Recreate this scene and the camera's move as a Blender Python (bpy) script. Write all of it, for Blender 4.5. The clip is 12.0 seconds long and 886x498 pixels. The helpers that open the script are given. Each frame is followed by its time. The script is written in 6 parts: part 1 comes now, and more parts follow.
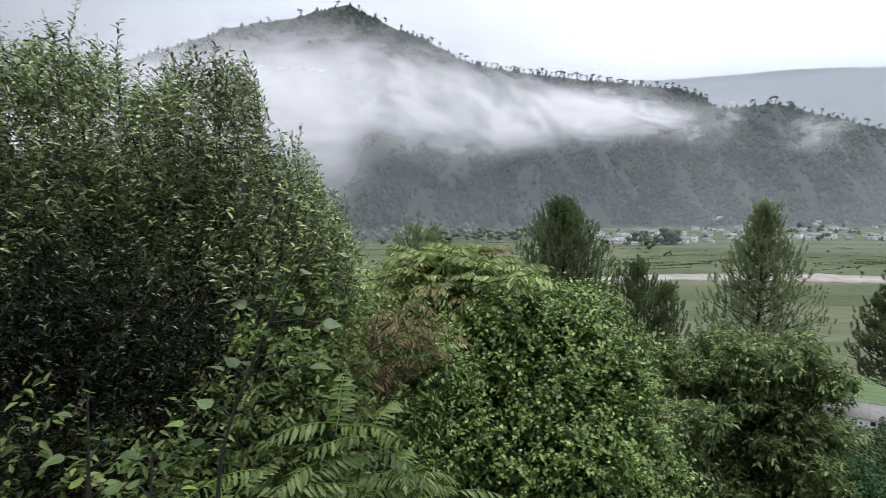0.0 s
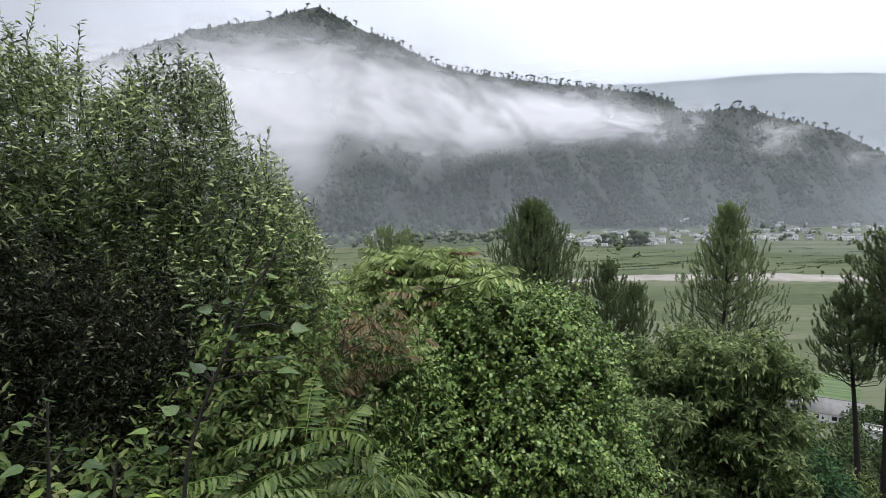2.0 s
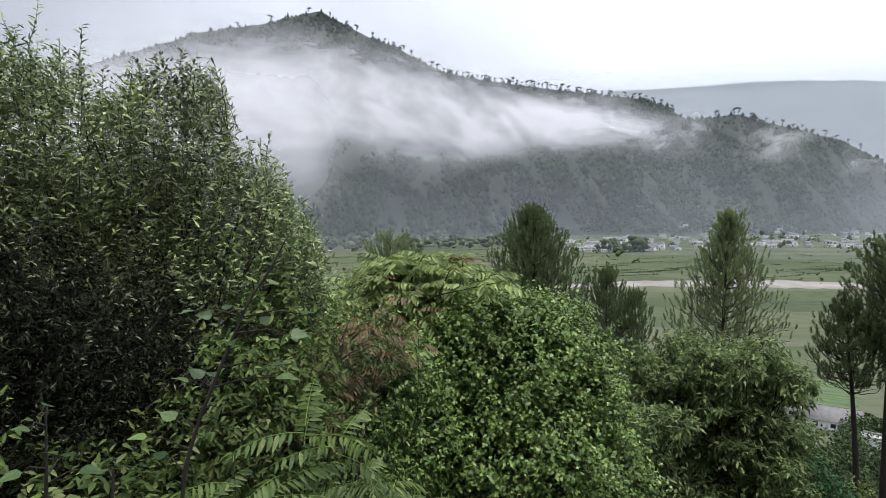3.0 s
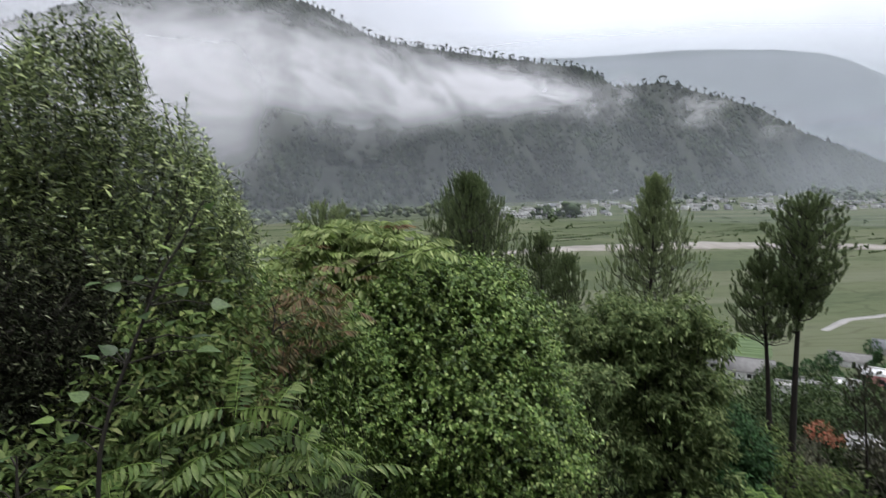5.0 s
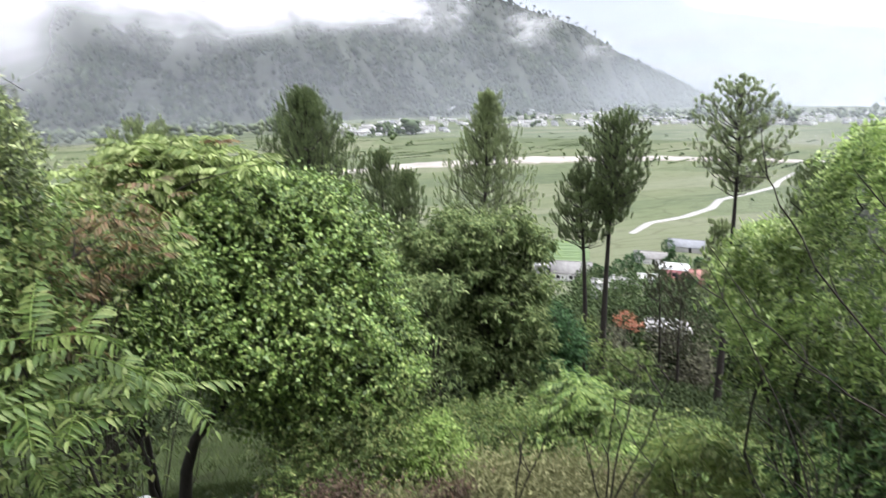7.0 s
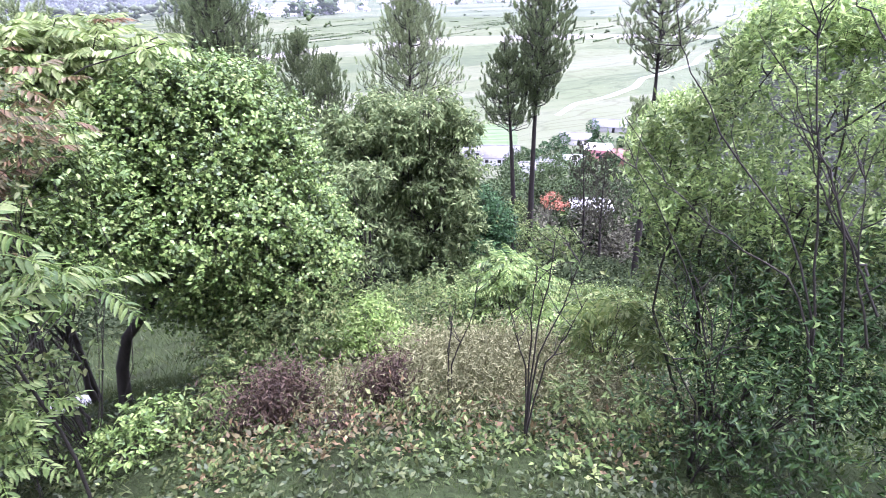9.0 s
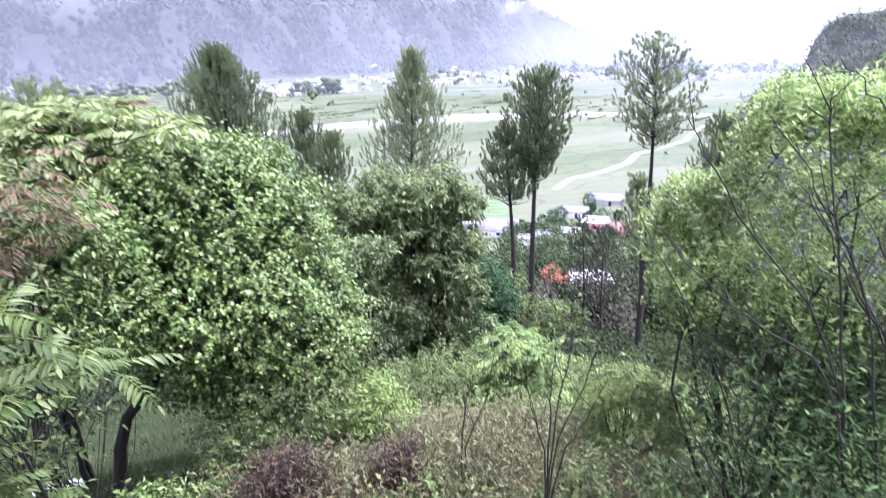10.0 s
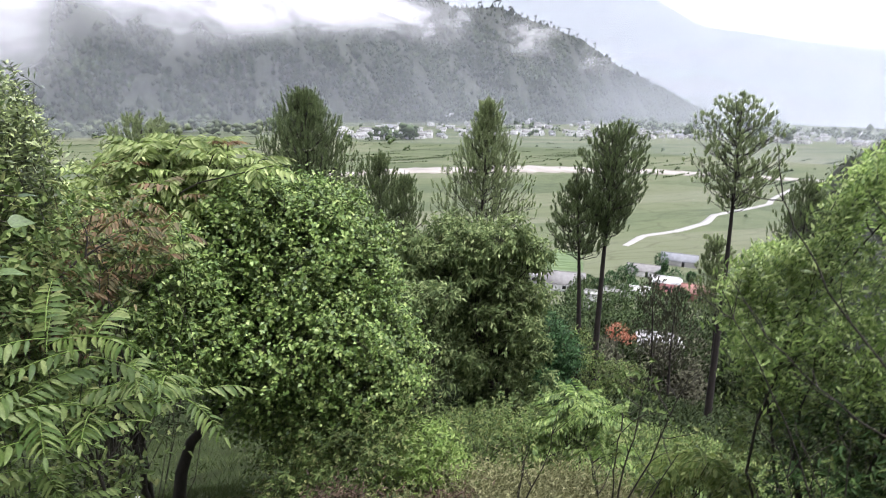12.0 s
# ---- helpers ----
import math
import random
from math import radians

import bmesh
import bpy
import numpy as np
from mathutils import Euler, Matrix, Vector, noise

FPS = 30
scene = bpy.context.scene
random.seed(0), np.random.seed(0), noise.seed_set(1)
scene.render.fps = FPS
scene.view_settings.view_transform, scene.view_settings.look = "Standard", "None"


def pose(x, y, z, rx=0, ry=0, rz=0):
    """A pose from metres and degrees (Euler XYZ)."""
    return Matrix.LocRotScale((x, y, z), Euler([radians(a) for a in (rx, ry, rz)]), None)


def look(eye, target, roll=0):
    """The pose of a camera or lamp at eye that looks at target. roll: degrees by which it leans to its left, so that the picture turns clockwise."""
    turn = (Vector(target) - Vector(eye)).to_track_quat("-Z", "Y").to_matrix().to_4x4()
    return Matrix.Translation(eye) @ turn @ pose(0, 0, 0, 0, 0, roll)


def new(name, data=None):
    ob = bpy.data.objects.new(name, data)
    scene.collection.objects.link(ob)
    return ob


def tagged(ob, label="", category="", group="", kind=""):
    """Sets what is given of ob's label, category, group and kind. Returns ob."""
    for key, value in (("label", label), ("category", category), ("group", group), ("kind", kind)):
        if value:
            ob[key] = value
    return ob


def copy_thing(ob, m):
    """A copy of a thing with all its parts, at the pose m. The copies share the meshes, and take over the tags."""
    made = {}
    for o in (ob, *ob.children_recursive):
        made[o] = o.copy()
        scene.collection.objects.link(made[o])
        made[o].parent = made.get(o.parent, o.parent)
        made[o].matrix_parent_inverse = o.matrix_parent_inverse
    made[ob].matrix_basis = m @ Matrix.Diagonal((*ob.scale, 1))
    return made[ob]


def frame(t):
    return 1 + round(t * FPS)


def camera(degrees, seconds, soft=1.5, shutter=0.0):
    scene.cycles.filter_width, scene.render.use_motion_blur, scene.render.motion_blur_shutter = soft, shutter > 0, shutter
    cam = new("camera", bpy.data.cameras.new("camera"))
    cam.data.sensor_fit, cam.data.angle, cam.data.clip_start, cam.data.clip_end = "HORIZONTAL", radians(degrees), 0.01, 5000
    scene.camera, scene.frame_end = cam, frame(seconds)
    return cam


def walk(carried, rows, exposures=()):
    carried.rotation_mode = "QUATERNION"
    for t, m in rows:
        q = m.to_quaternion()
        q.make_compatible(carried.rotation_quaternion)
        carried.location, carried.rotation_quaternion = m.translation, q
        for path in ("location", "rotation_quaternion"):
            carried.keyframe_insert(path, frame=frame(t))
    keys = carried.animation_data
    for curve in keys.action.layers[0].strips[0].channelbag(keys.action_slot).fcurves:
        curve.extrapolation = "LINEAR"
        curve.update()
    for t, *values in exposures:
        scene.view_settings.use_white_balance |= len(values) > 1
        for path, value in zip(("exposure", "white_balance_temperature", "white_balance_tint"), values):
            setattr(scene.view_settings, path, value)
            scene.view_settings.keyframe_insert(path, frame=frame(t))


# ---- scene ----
cam = camera(72.9, 12.0, soft=0.7, shutter=0.7)
PATH = [
    (0, (-0.014, 0.005, 0.010), (-0.028, 9.975, -0.768), 0.17),
    (0.5, (-0.003, 0.001, 0.011), (0.260, 9.965, -0.792), 0.35),
    (1, (0.001, 0.002, 0.008), (0.360, 9.961, -0.825), -0.07),
    (1.5, (0.012, -0.018, 0.006), (0.523, 9.940, -0.748), -0.18),
    (2, (0.008, -0.018, 0.012), (0.455, 9.945, -0.717), -0.06),
    (2.5, (0.004, -0.020, 0.022), (0.422, 9.949, -0.649), 0.29),
    (4.5, (0.029, -0.014, 0.013), (1.103, 9.908, -0.631), -0.40),
    (5, (0.046, 0.047, -0.017), (1.529, 9.868, -1.178), -0.55),
    (5.5, (0.066, 0.022, -0.023), (1.910, 9.762, -1.340), -0.76),
    (6, (0.101, 0.021, -0.045), (2.597, 9.558, -1.720), -0.50),
    (6.5, (0.141, -0.006, -0.062), (3.285, 9.268, -2.090), -0.58),
    (7, (0.168, -0.056, -0.081), (4.055, 8.811, -2.586), -0.10),
    (7.5, (0.170, -0.087, -0.137), (4.289, 8.385, -3.490), 0.19),
    (7.7, (0.134, -0.148, -0.114), (4.360, 8.011, -4.060), -0.30),
    (9.3, (0.190, -0.100, -0.145), (4.968, 7.587, -4.396), -0.35),
    (9.5, (0.157, -0.069, -0.122), (5.098, 7.634, -4.154), -0.75),
    (10, (0.072, 0.007, -0.094), (4.932, 8.163, -3.235), -0.30),
    (10.5, (0.037, 0.009, -0.086), (4.797, 8.310, -2.991), -0.14),
    (11, (0.025, 0.056, -0.090), (3.688, 8.959, -2.795), -0.90),
    (11.5, (0.027, -0.019, -0.036), (4.149, 8.819, -2.246), 3.44),
    (12, (0.027, 0.025, -0.044), (4.017, 8.873, -2.452), 1.96),
]
# seconds, stops, kelvin, tint
EXPOSURE = [(0, -0.19, 6050, 13), (2.5, -0.18, 6050, 13), (4.5, -0.5, 6100, 13), (5.0, -0.42, 6100, 13), (5.5, 0.0, 6100, 13), (6.0, 0.17, 6100, 13), (6.5, 0.55, 6150, 14), (7.5, 0.9, 6100, 18),
            (9.5, 1.8, 5250, 43), (10.5, 1.2, 5580, 31), (11.0, 1.05, 5850, 26), (11.5, 0.7, 5950, 21), (12, 0.6, 6100, 19)]
walk(cam, [(t, look(eye, target, roll)) for t, eye, target, roll in PATH], exposures=EXPOSURE)

# ---- sky and sun ----
SUN_AZ, SUN_EL = 150.0, 76.0
world = bpy.data.worlds.new("overcast_sky")
scene.world = world
world.use_nodes = True
wn, wl = world.node_tree.nodes, world.node_tree.links
wn.clear()
sky = wn.new("ShaderNodeTexSky")
sky.sky_type, sky.sun_disc = "NISHITA", False
sky.sun_elevation, sky.sun_rotation = radians(SUN_EL), radians(SUN_AZ)
sky.air_density, sky.dust_density, sky.ozone_density = 1.0, 6.0, 1.0
pale = wn.new("ShaderNodeHueSaturation")
pale.inputs["Saturation"].default_value = 0.18
cloud_at = wn.new("ShaderNodeTexCoord")
cloud = wn.new("ShaderNodeTexNoise")
cloud.inputs["Scale"].default_value, cloud.inputs["Detail"].default_value = 2.2, 5.0
cloud_ramp = wn.new("ShaderNodeMapRange")
cloud_ramp.inputs["From Min"].default_value, cloud_ramp.inputs["From Max"].default_value = 0.3, 0.7
cloud_ramp.inputs["To Min"].default_value, cloud_ramp.inputs["To Max"].default_value = 1.0, 1.4
veil = wn.new("ShaderNodeMix")
veil.data_type, veil.blend_type = "RGBA", "MULTIPLY"
veil.inputs["Factor"].default_value = 1.0
ground_glow = wn.new("ShaderNodeBackground")
ground_glow.inputs["Strength"].default_value = 0.15
out = wn.new("ShaderNodeOutputWorld")
wl.new(sky.outputs[0], pale.inputs["Color"])
wl.new(cloud_at.outputs["Generated"], cloud.inputs["Vector"])
wl.new(cloud.outputs["Fac"], cloud_ramp.inputs["Value"])
# the cloud is thinnest low over the valley's end
thin = wn.new("ShaderNodeVectorMath")
thin.operation = "DOT_PRODUCT"
thin.inputs[1].default_value = (math.sin(radians(38)), math.cos(radians(38)), 0.25)
wl.new(cloud_at.outputs["Generated"], thin.inputs[0])
thin_ramp = wn.new("ShaderNodeMapRange")
thin_ramp.inputs["From Min"].default_value, thin_ramp.inputs["From Max"].default_value = 0.2, 1.0
thin_ramp.inputs["To Min"].default_value, thin_ramp.inputs["To Max"].default_value = 1.0, 2.5
wl.new(thin.outputs["Value"], thin_ramp.inputs["Value"])
both = wn.new("ShaderNodeMath")
both.operation = "MULTIPLY"
wl.new(cloud_ramp.outputs[0], both.inputs[0])
wl.new(thin_ramp.outputs[0], both.inputs[1])
wl.new(pale.outputs[0], veil.inputs["A"])
wl.new(both.outputs[0], veil.inputs["B"])
wl.new(veil.outputs["Result"], ground_glow.inputs["Color"])
wl.new(ground_glow.outputs[0], out.inputs["Surface"])

sun = new("sun", bpy.data.lights.new("sun", "SUN"))
sun.data.energy, sun.data.angle, sun.data.color = 2.0, radians(40), (1.0, 0.98, 0.95)
sa, se = radians(SUN_AZ), radians(SUN_EL)
sun.matrix_world = look((60 * math.sin(sa) * math.cos(se), 60 * math.cos(sa) * math.cos(se), 60 * math.sin(se)), (0, 0, 0))

# ---- plan: the eye stands at z = 0, the valley floor lies 55 m below ----
VALLEY = -55.0


def spot(az, d, el=0.0):
    """A place by bearing (degrees clockwise from +y), distance over ground and elevation from the eye."""
    a = radians(az)
    return Vector((d * math.sin(a), d * math.cos(a), d * math.tan(radians(el))))


SLOPE_R = [0, 1.0, 2.0, 4.0, 8.7, 15, 22, 38, 60, 90, 120, 150, 180, 6000]
SLOPE_Z = [-1.65, -1.9, -3.0, -4.35, -6.2, -9.2, -12.3, -20, -29, -40, -48, -53.5, VALLEY, VALLEY]


def ground_z(x, y):
    x, y = np.asarray(x, float), np.asarray(y, float)
    r, az = np.hypot(x, y), np.degrees(np.arctan2(x, y))
    off = np.abs((az - 16 + 180) % 360 - 180)
    # Behind the eye an unseen bank is added, steep enough to block low sky.
    lean = np.interp(off, [0, 60, 95, 130, 180], [1, 1, 0.45, -0.6, -1.15])
    z = -1.65 + (np.interp(r, SLOPE_R, SLOPE_Z) + 1.65) * lean
    bumps = 0.10 * np.sin(x * 1.3 + 0.5 * y) * np.sin(y * 1.1 - 0.4 * x) + 0.35 * np.sin(x * 0.21 + 1) * np.sin(y * 0.17 + 2)
    return z + bumps * np.clip((r - 2) / 6, 0, 1) * np.clip((170 - r) / 40, 0, 1)


def on_ground(az, d, sink=0.0):
    p = spot(az, d)
    p.z = float(ground_z(p.x, p.y)) - sink
    return p


# ---- mesh helpers ----
rng = np.random.default_rng(7)


def unit(v):
    v = np.asarray(v, float)
    return v / np.maximum(np.linalg.norm(v, axis=-1, keepdims=True), 1e-9)


def noise_dirs(n):
    return unit(rng.normal(size=(n, 3)))


class Geo:
    """Gathers vertices and faces of one mesh."""

    def __init__(self):
        self.v, self.f3, self.f4, self.n = [], [], [], 0

    def add(self, verts, tris=None, quads=None):
        verts = np.asarray(verts, float).reshape(-1, 3)
        if tris is not None and len(tris):
            self.f3.append(np.asarray(tris) + self.n)
        if quads is not None and len(quads):
            self.f4.append(np.asarray(quads) + self.n)
        self.v.append(verts)
        self.n += len(verts)

    def tube(self, path, radii, sides=6):
        path = np.asarray(path, float)
        radii = np.broadcast_to(radii, len(path))
        ahead = unit(np.gradient(path, axis=0))
        ref = np.array([0.31, 0.87, 0.2])
        a = unit(np.cross(ahead, ref))
        b = np.cross(ahead, a)
        ang = np.linspace(0, 2 * np.pi, sides, endpoint=False)
        ring = path[:, None] + radii[:, None, None] * (np.cos(ang)[None, :, None] * a[:, None] + np.sin(ang)[None, :, None] * b[:, None])
        k, s = np.meshgrid(np.arange(len(path) - 1), np.arange(sides), indexing="ij")
        q = np.stack([k * sides + s, k * sides + (s + 1) % sides, (k + 1) * sides + (s + 1) % sides, (k + 1) * sides + s], -1).reshape(-1, 4)
        self.add(ring, quads=q)

    def leaves(self, pos, ahead, up, length, width, shape=(0.32, 1.0, 0.72, 0.62), fold=0.22, droop=0.12):
        """Folded leaves: base, two stations a side, tip; a shape of one number gives plain kites."""
        pos, ahead = np.asarray(pos, float), unit(ahead)
        n = len(pos)
        side = unit(np.cross(ahead, up))
        nrm = np.cross(side, ahead)
        length = np.broadcast_to(length, n)[:, None]
        width = np.broadcast_to(width, n)[:, None] * 0.5
        if len(shape) == 1:
            mid = pos + ahead * length * shape[0] + nrm * width * fold * 2
            v = np.stack([pos, mid + side * width, pos + ahead * length - nrm * length * droop, mid - side * width], 1)
            self.add(v, quads=np.arange(n)[:, None] * 4 + [0, 1, 2, 3])
            return
        s1, w1, s2, w2 = shape
        drop = -nrm * length * droop
        v = np.stack([
            pos,
            pos + ahead * length * s1 + side * width * w1 + nrm * width * w1 * fold * 2 + drop * s1 * s1,
            pos + ahead * length * s2 + side * width * w2 + nrm * width * w2 * fold * 2 + drop * s2 * s2,
            pos + ahead * length + drop,
            pos + ahead * length * s2 - side * width * w2 + nrm * width * w2 * fold * 2 + drop * s2 * s2,
            pos + ahead * length * s1 - side * width * w1 + nrm * width * w1 * fold * 2 + drop * s1 * s1,
        ], 1)
        base = np.arange(n)[:, None] * 6
        self.add(v, quads=np.concatenate([base + [0, 1, 2, 3], base + [0, 3, 4, 5]]))

    def needles(self, pos, tip, width):
        """Thin triangles from pos to tip."""
        side = unit(np.cross(tip - pos, noise_dirs(len(pos)))) * np.broadcast_to(width, len(pos))[:, None] * 0.5
        v = np.stack([pos - side, pos + side, tip], 1)
        self.add(v, tris=np.arange(3 * len(pos)).reshape(-1, 3))

    def blobs(self, pos, rx, rz, jitter=0.3):
        """Small uneven eight-sided clumps."""
        n = len(pos)
        dirs = np.array([[1, 0, 0], [0, 1, 0], [-1, 0, 0], [0, -1, 0], [0, 0, 1], [0, 0, -0.6]], float)
        v = dirs[None] * (1 + jitter * rng.normal(size=(n, 6, 1)))
        spin = rng.uniform(0, 2 * np.pi, n)
        c, s = np.cos(spin)[:, None], np.sin(spin)[:, None]
        x = v[..., 0] * c - v[..., 1] * s
        y = v[..., 0] * s + v[..., 1] * c
        rx, rz = np.broadcast_to(rx, n)[:, None], np.broadcast_to(rz, n)[:, None]
        v = np.stack([x * rx, y * rx, v[..., 2] * rz], -1) + np.asarray(pos)[:, None]
        t = np.array([[0, 1, 4], [1, 2, 4], [2, 3, 4], [3, 0, 4], [1, 0, 5], [2, 1, 5], [3, 2, 5], [0, 3, 5]])
        self.add(v, tris=(np.arange(n)[:, None, None] * 6 + t).reshape(-1, 3))

    def mesh(self, name, material, smooth=False, origin=(0, 0, 0), uv=None):
        me = bpy.data.meshes.new(name)
        v = np.concatenate(self.v) - np.asarray(origin, float)
        f3 = np.concatenate(self.f3) if self.f3 else np.zeros((0, 3), int)
        f4 = np.concatenate(self.f4) if self.f4 else np.zeros((0, 4), int)
        me.vertices.add(len(v))
        me.vertices.foreach_set("co", v.ravel())
        idx = np.concatenate([f3.ravel(), f4.ravel()])
        me.loops.add(len(idx))
        me.loops.foreach_set("vertex_index", idx.astype(np.int32))
        me.polygons.add(len(f3) + len(f4))
        start = np.concatenate([np.arange(len(f3)) * 3, len(f3) * 3 + np.arange(len(f4)) * 4])
        me.polygons.foreach_set("loop_start", start.astype(np.int32))
        if smooth:
            me.polygons.foreach_set("use_smooth", np.ones(len(start), bool))
        if uv is not None:
            layer = me.uv_layers.new(name="UVMap")
            layer.data.foreach_set("uv", np.asarray(uv, np.float32)[idx].ravel())
        me.materials.append(material)
        me.update(calc_edges=True)
        me.validate()
        return me


def thing(name, base, label, category, group="", kind=""):
    ob = new(name)
    ob.empty_display_size = 0.3
    ob.location = base
    return tagged(ob, label, category, group, kind)


def part(name, geo, material, parent, label="", smooth=False, origin=(0, 0, 0), kind=""):
    ob = new(name, geo if isinstance(geo, bpy.types.Mesh) else geo.mesh(name, material, smooth, origin))
    ob.parent = parent
    return tagged(ob, label, kind=kind)


def solo(name, geo, material, label, category, kind="", smooth=False, uv=None):
    return tagged(new(name, geo.mesh(name, material, smooth, uv=uv)), label, category, kind=kind)


def box_geo(g, cx, cy, cz, sx, sy, sz, rot=0.0):
    c, s = math.cos(rot), math.sin(rot)
    v = np.array([[i, j, k] for i in (-0.5, 0.5) for j in (-0.5, 0.5) for k in (-0.5, 0.5)]) * [sx, sy, sz]
    v = np.stack([v[:, 0] * c - v[:, 1] * s + cx, v[:, 0] * s + v[:, 1] * c + cy, v[:, 2] + cz], 1)
    g.add(v, quads=[[0, 1, 3, 2], [4, 6, 7, 5], [0, 4, 5, 1], [2, 3, 7, 6], [0, 2, 6, 4], [1, 5, 7, 3]])
    return g


# ---- materials ----
def material(name):
    m = bpy.data.materials.new(name)
    m.use_nodes = True
    nt = m.node_tree
    nt.nodes.clear()
    return m, nt.nodes, nt.links, nt.nodes.new("ShaderNodeOutputMaterial")


def ramp(nodes, stops):
    r = nodes.new("ShaderNodeValToRGB")
    while len(r.color_ramp.elements) < len(stops):
        r.color_ramp.elements.new(0.5)
    for e, (p, c) in zip(r.color_ramp.elements, stops):
        e.position, e.color = p, (*c, 1)
    return r


FOLIAGE = (1.07, 1.17, 0.94)


def leaf_material(name, stops, rough=0.45, through_light=0.3, patch=0.9, patch_amount=0.35, spec=0.4, by_object=False):
    m, n, l, o = material(name)
    geo = n.new("ShaderNodeNewGeometry")
    col = ramp(n, [(p, [v * k for v, k in zip(c, FOLIAGE)]) for p, c in stops])
    if by_object:
        l.new(n.new("ShaderNodeObjectInfo").outputs["Random"], col.inputs["Fac"])
    else:
        l.new(geo.outputs["Random Per Island"], col.inputs["Fac"])
    tc = n.new("ShaderNodeTexCoord")
    big = n.new("ShaderNodeTexNoise")
    big.inputs["Scale"].default_value, big.inputs["Detail"].default_value = patch, 3.0
    l.new(tc.outputs["Object"], big.inputs["Vector"])
    mr = n.new("ShaderNodeMapRange")
    mr.inputs["From Min"].default_value, mr.inputs["From Max"].default_value = 0.3, 0.7
    mr.inputs["To Min"].default_value, mr.inputs["To Max"].default_value = 1 - patch_amount, 1 + patch_amount
    l.new(big.outputs["Fac"], mr.inputs["Value"])
    hsv = n.new("ShaderNodeHueSaturation")
    l.new(col.outputs["Color"], hsv.inputs["Color"])
    l.new(mr.outputs[0], hsv.inputs["Value"])
    p = n.new("ShaderNodeBsdfPrincipled")
    p.inputs["Roughness"].default_value = rough
    p.inputs["Specular IOR Level"].default_value = spec
    t = n.new("ShaderNodeBsdfTranslucent")
    mix = n.new("ShaderNodeMixShader")
    mix.inputs[0].default_value = through_light
    l.new(hsv.outputs[0], p.inputs["Base Color"])
    l.new(hsv.outputs[0], t.inputs["Color"])
    l.new(p.outputs[0], mix.inputs[1])
    l.new(t.outputs[0], mix.inputs[2])
    l.new(mix.outputs[0], o.inputs[0])
    return m


def rough_material(name, dark, light, scale=4.0, fine=30.0, rough=0.85, bump=0.4, metallic=0.0, detail=5.0, stretch=(1, 1, 1)):
    m, n, l, o = material(name)
    tc = n.new("ShaderNodeTexCoord")
    mp = n.new("ShaderNodeMapping")
    mp.inputs["Scale"].default_value = stretch
    l.new(tc.outputs["Object"], mp.inputs["Vector"])
    a = n.new("ShaderNodeTexNoise")
    a.inputs["Scale"].default_value, a.inputs["Detail"].default_value = scale, detail
    b = n.new("ShaderNodeTexNoise")
    b.inputs["Scale"].default_value, b.inputs["Detail"].default_value = fine, 4.0
    l.new(mp.outputs[0], a.inputs["Vector"])
    l.new(mp.outputs[0], b.inputs["Vector"])
    mx = n.new("ShaderNodeMix")
    mx.inputs["Factor"].default_value = 0.4
    l.new(a.outputs["Fac"], mx.inputs["A"])
    l.new(b.outputs["Fac"], mx.inputs["B"])
    col = ramp(n, [(0.32, dark), (0.68, light)])
    l.new(mx.outputs[0], col.inputs["Fac"])
    p = n.new("ShaderNodeBsdfPrincipled")
    p.inputs["Roughness"].default_value, p.inputs["Metallic"].default_value = rough, metallic
    l.new(col.outputs["Color"], p.inputs["Base Color"])
    bp = n.new("ShaderNodeBump")
    bp.inputs["Strength"].default_value, bp.inputs["Distance"].default_value = bump, 0.02
    l.new(mx.outputs[0], bp.inputs["Height"])
    l.new(bp.outputs[0], p.inputs["Normal"])
    l.new(p.outputs[0], o.inputs[0])
    return m


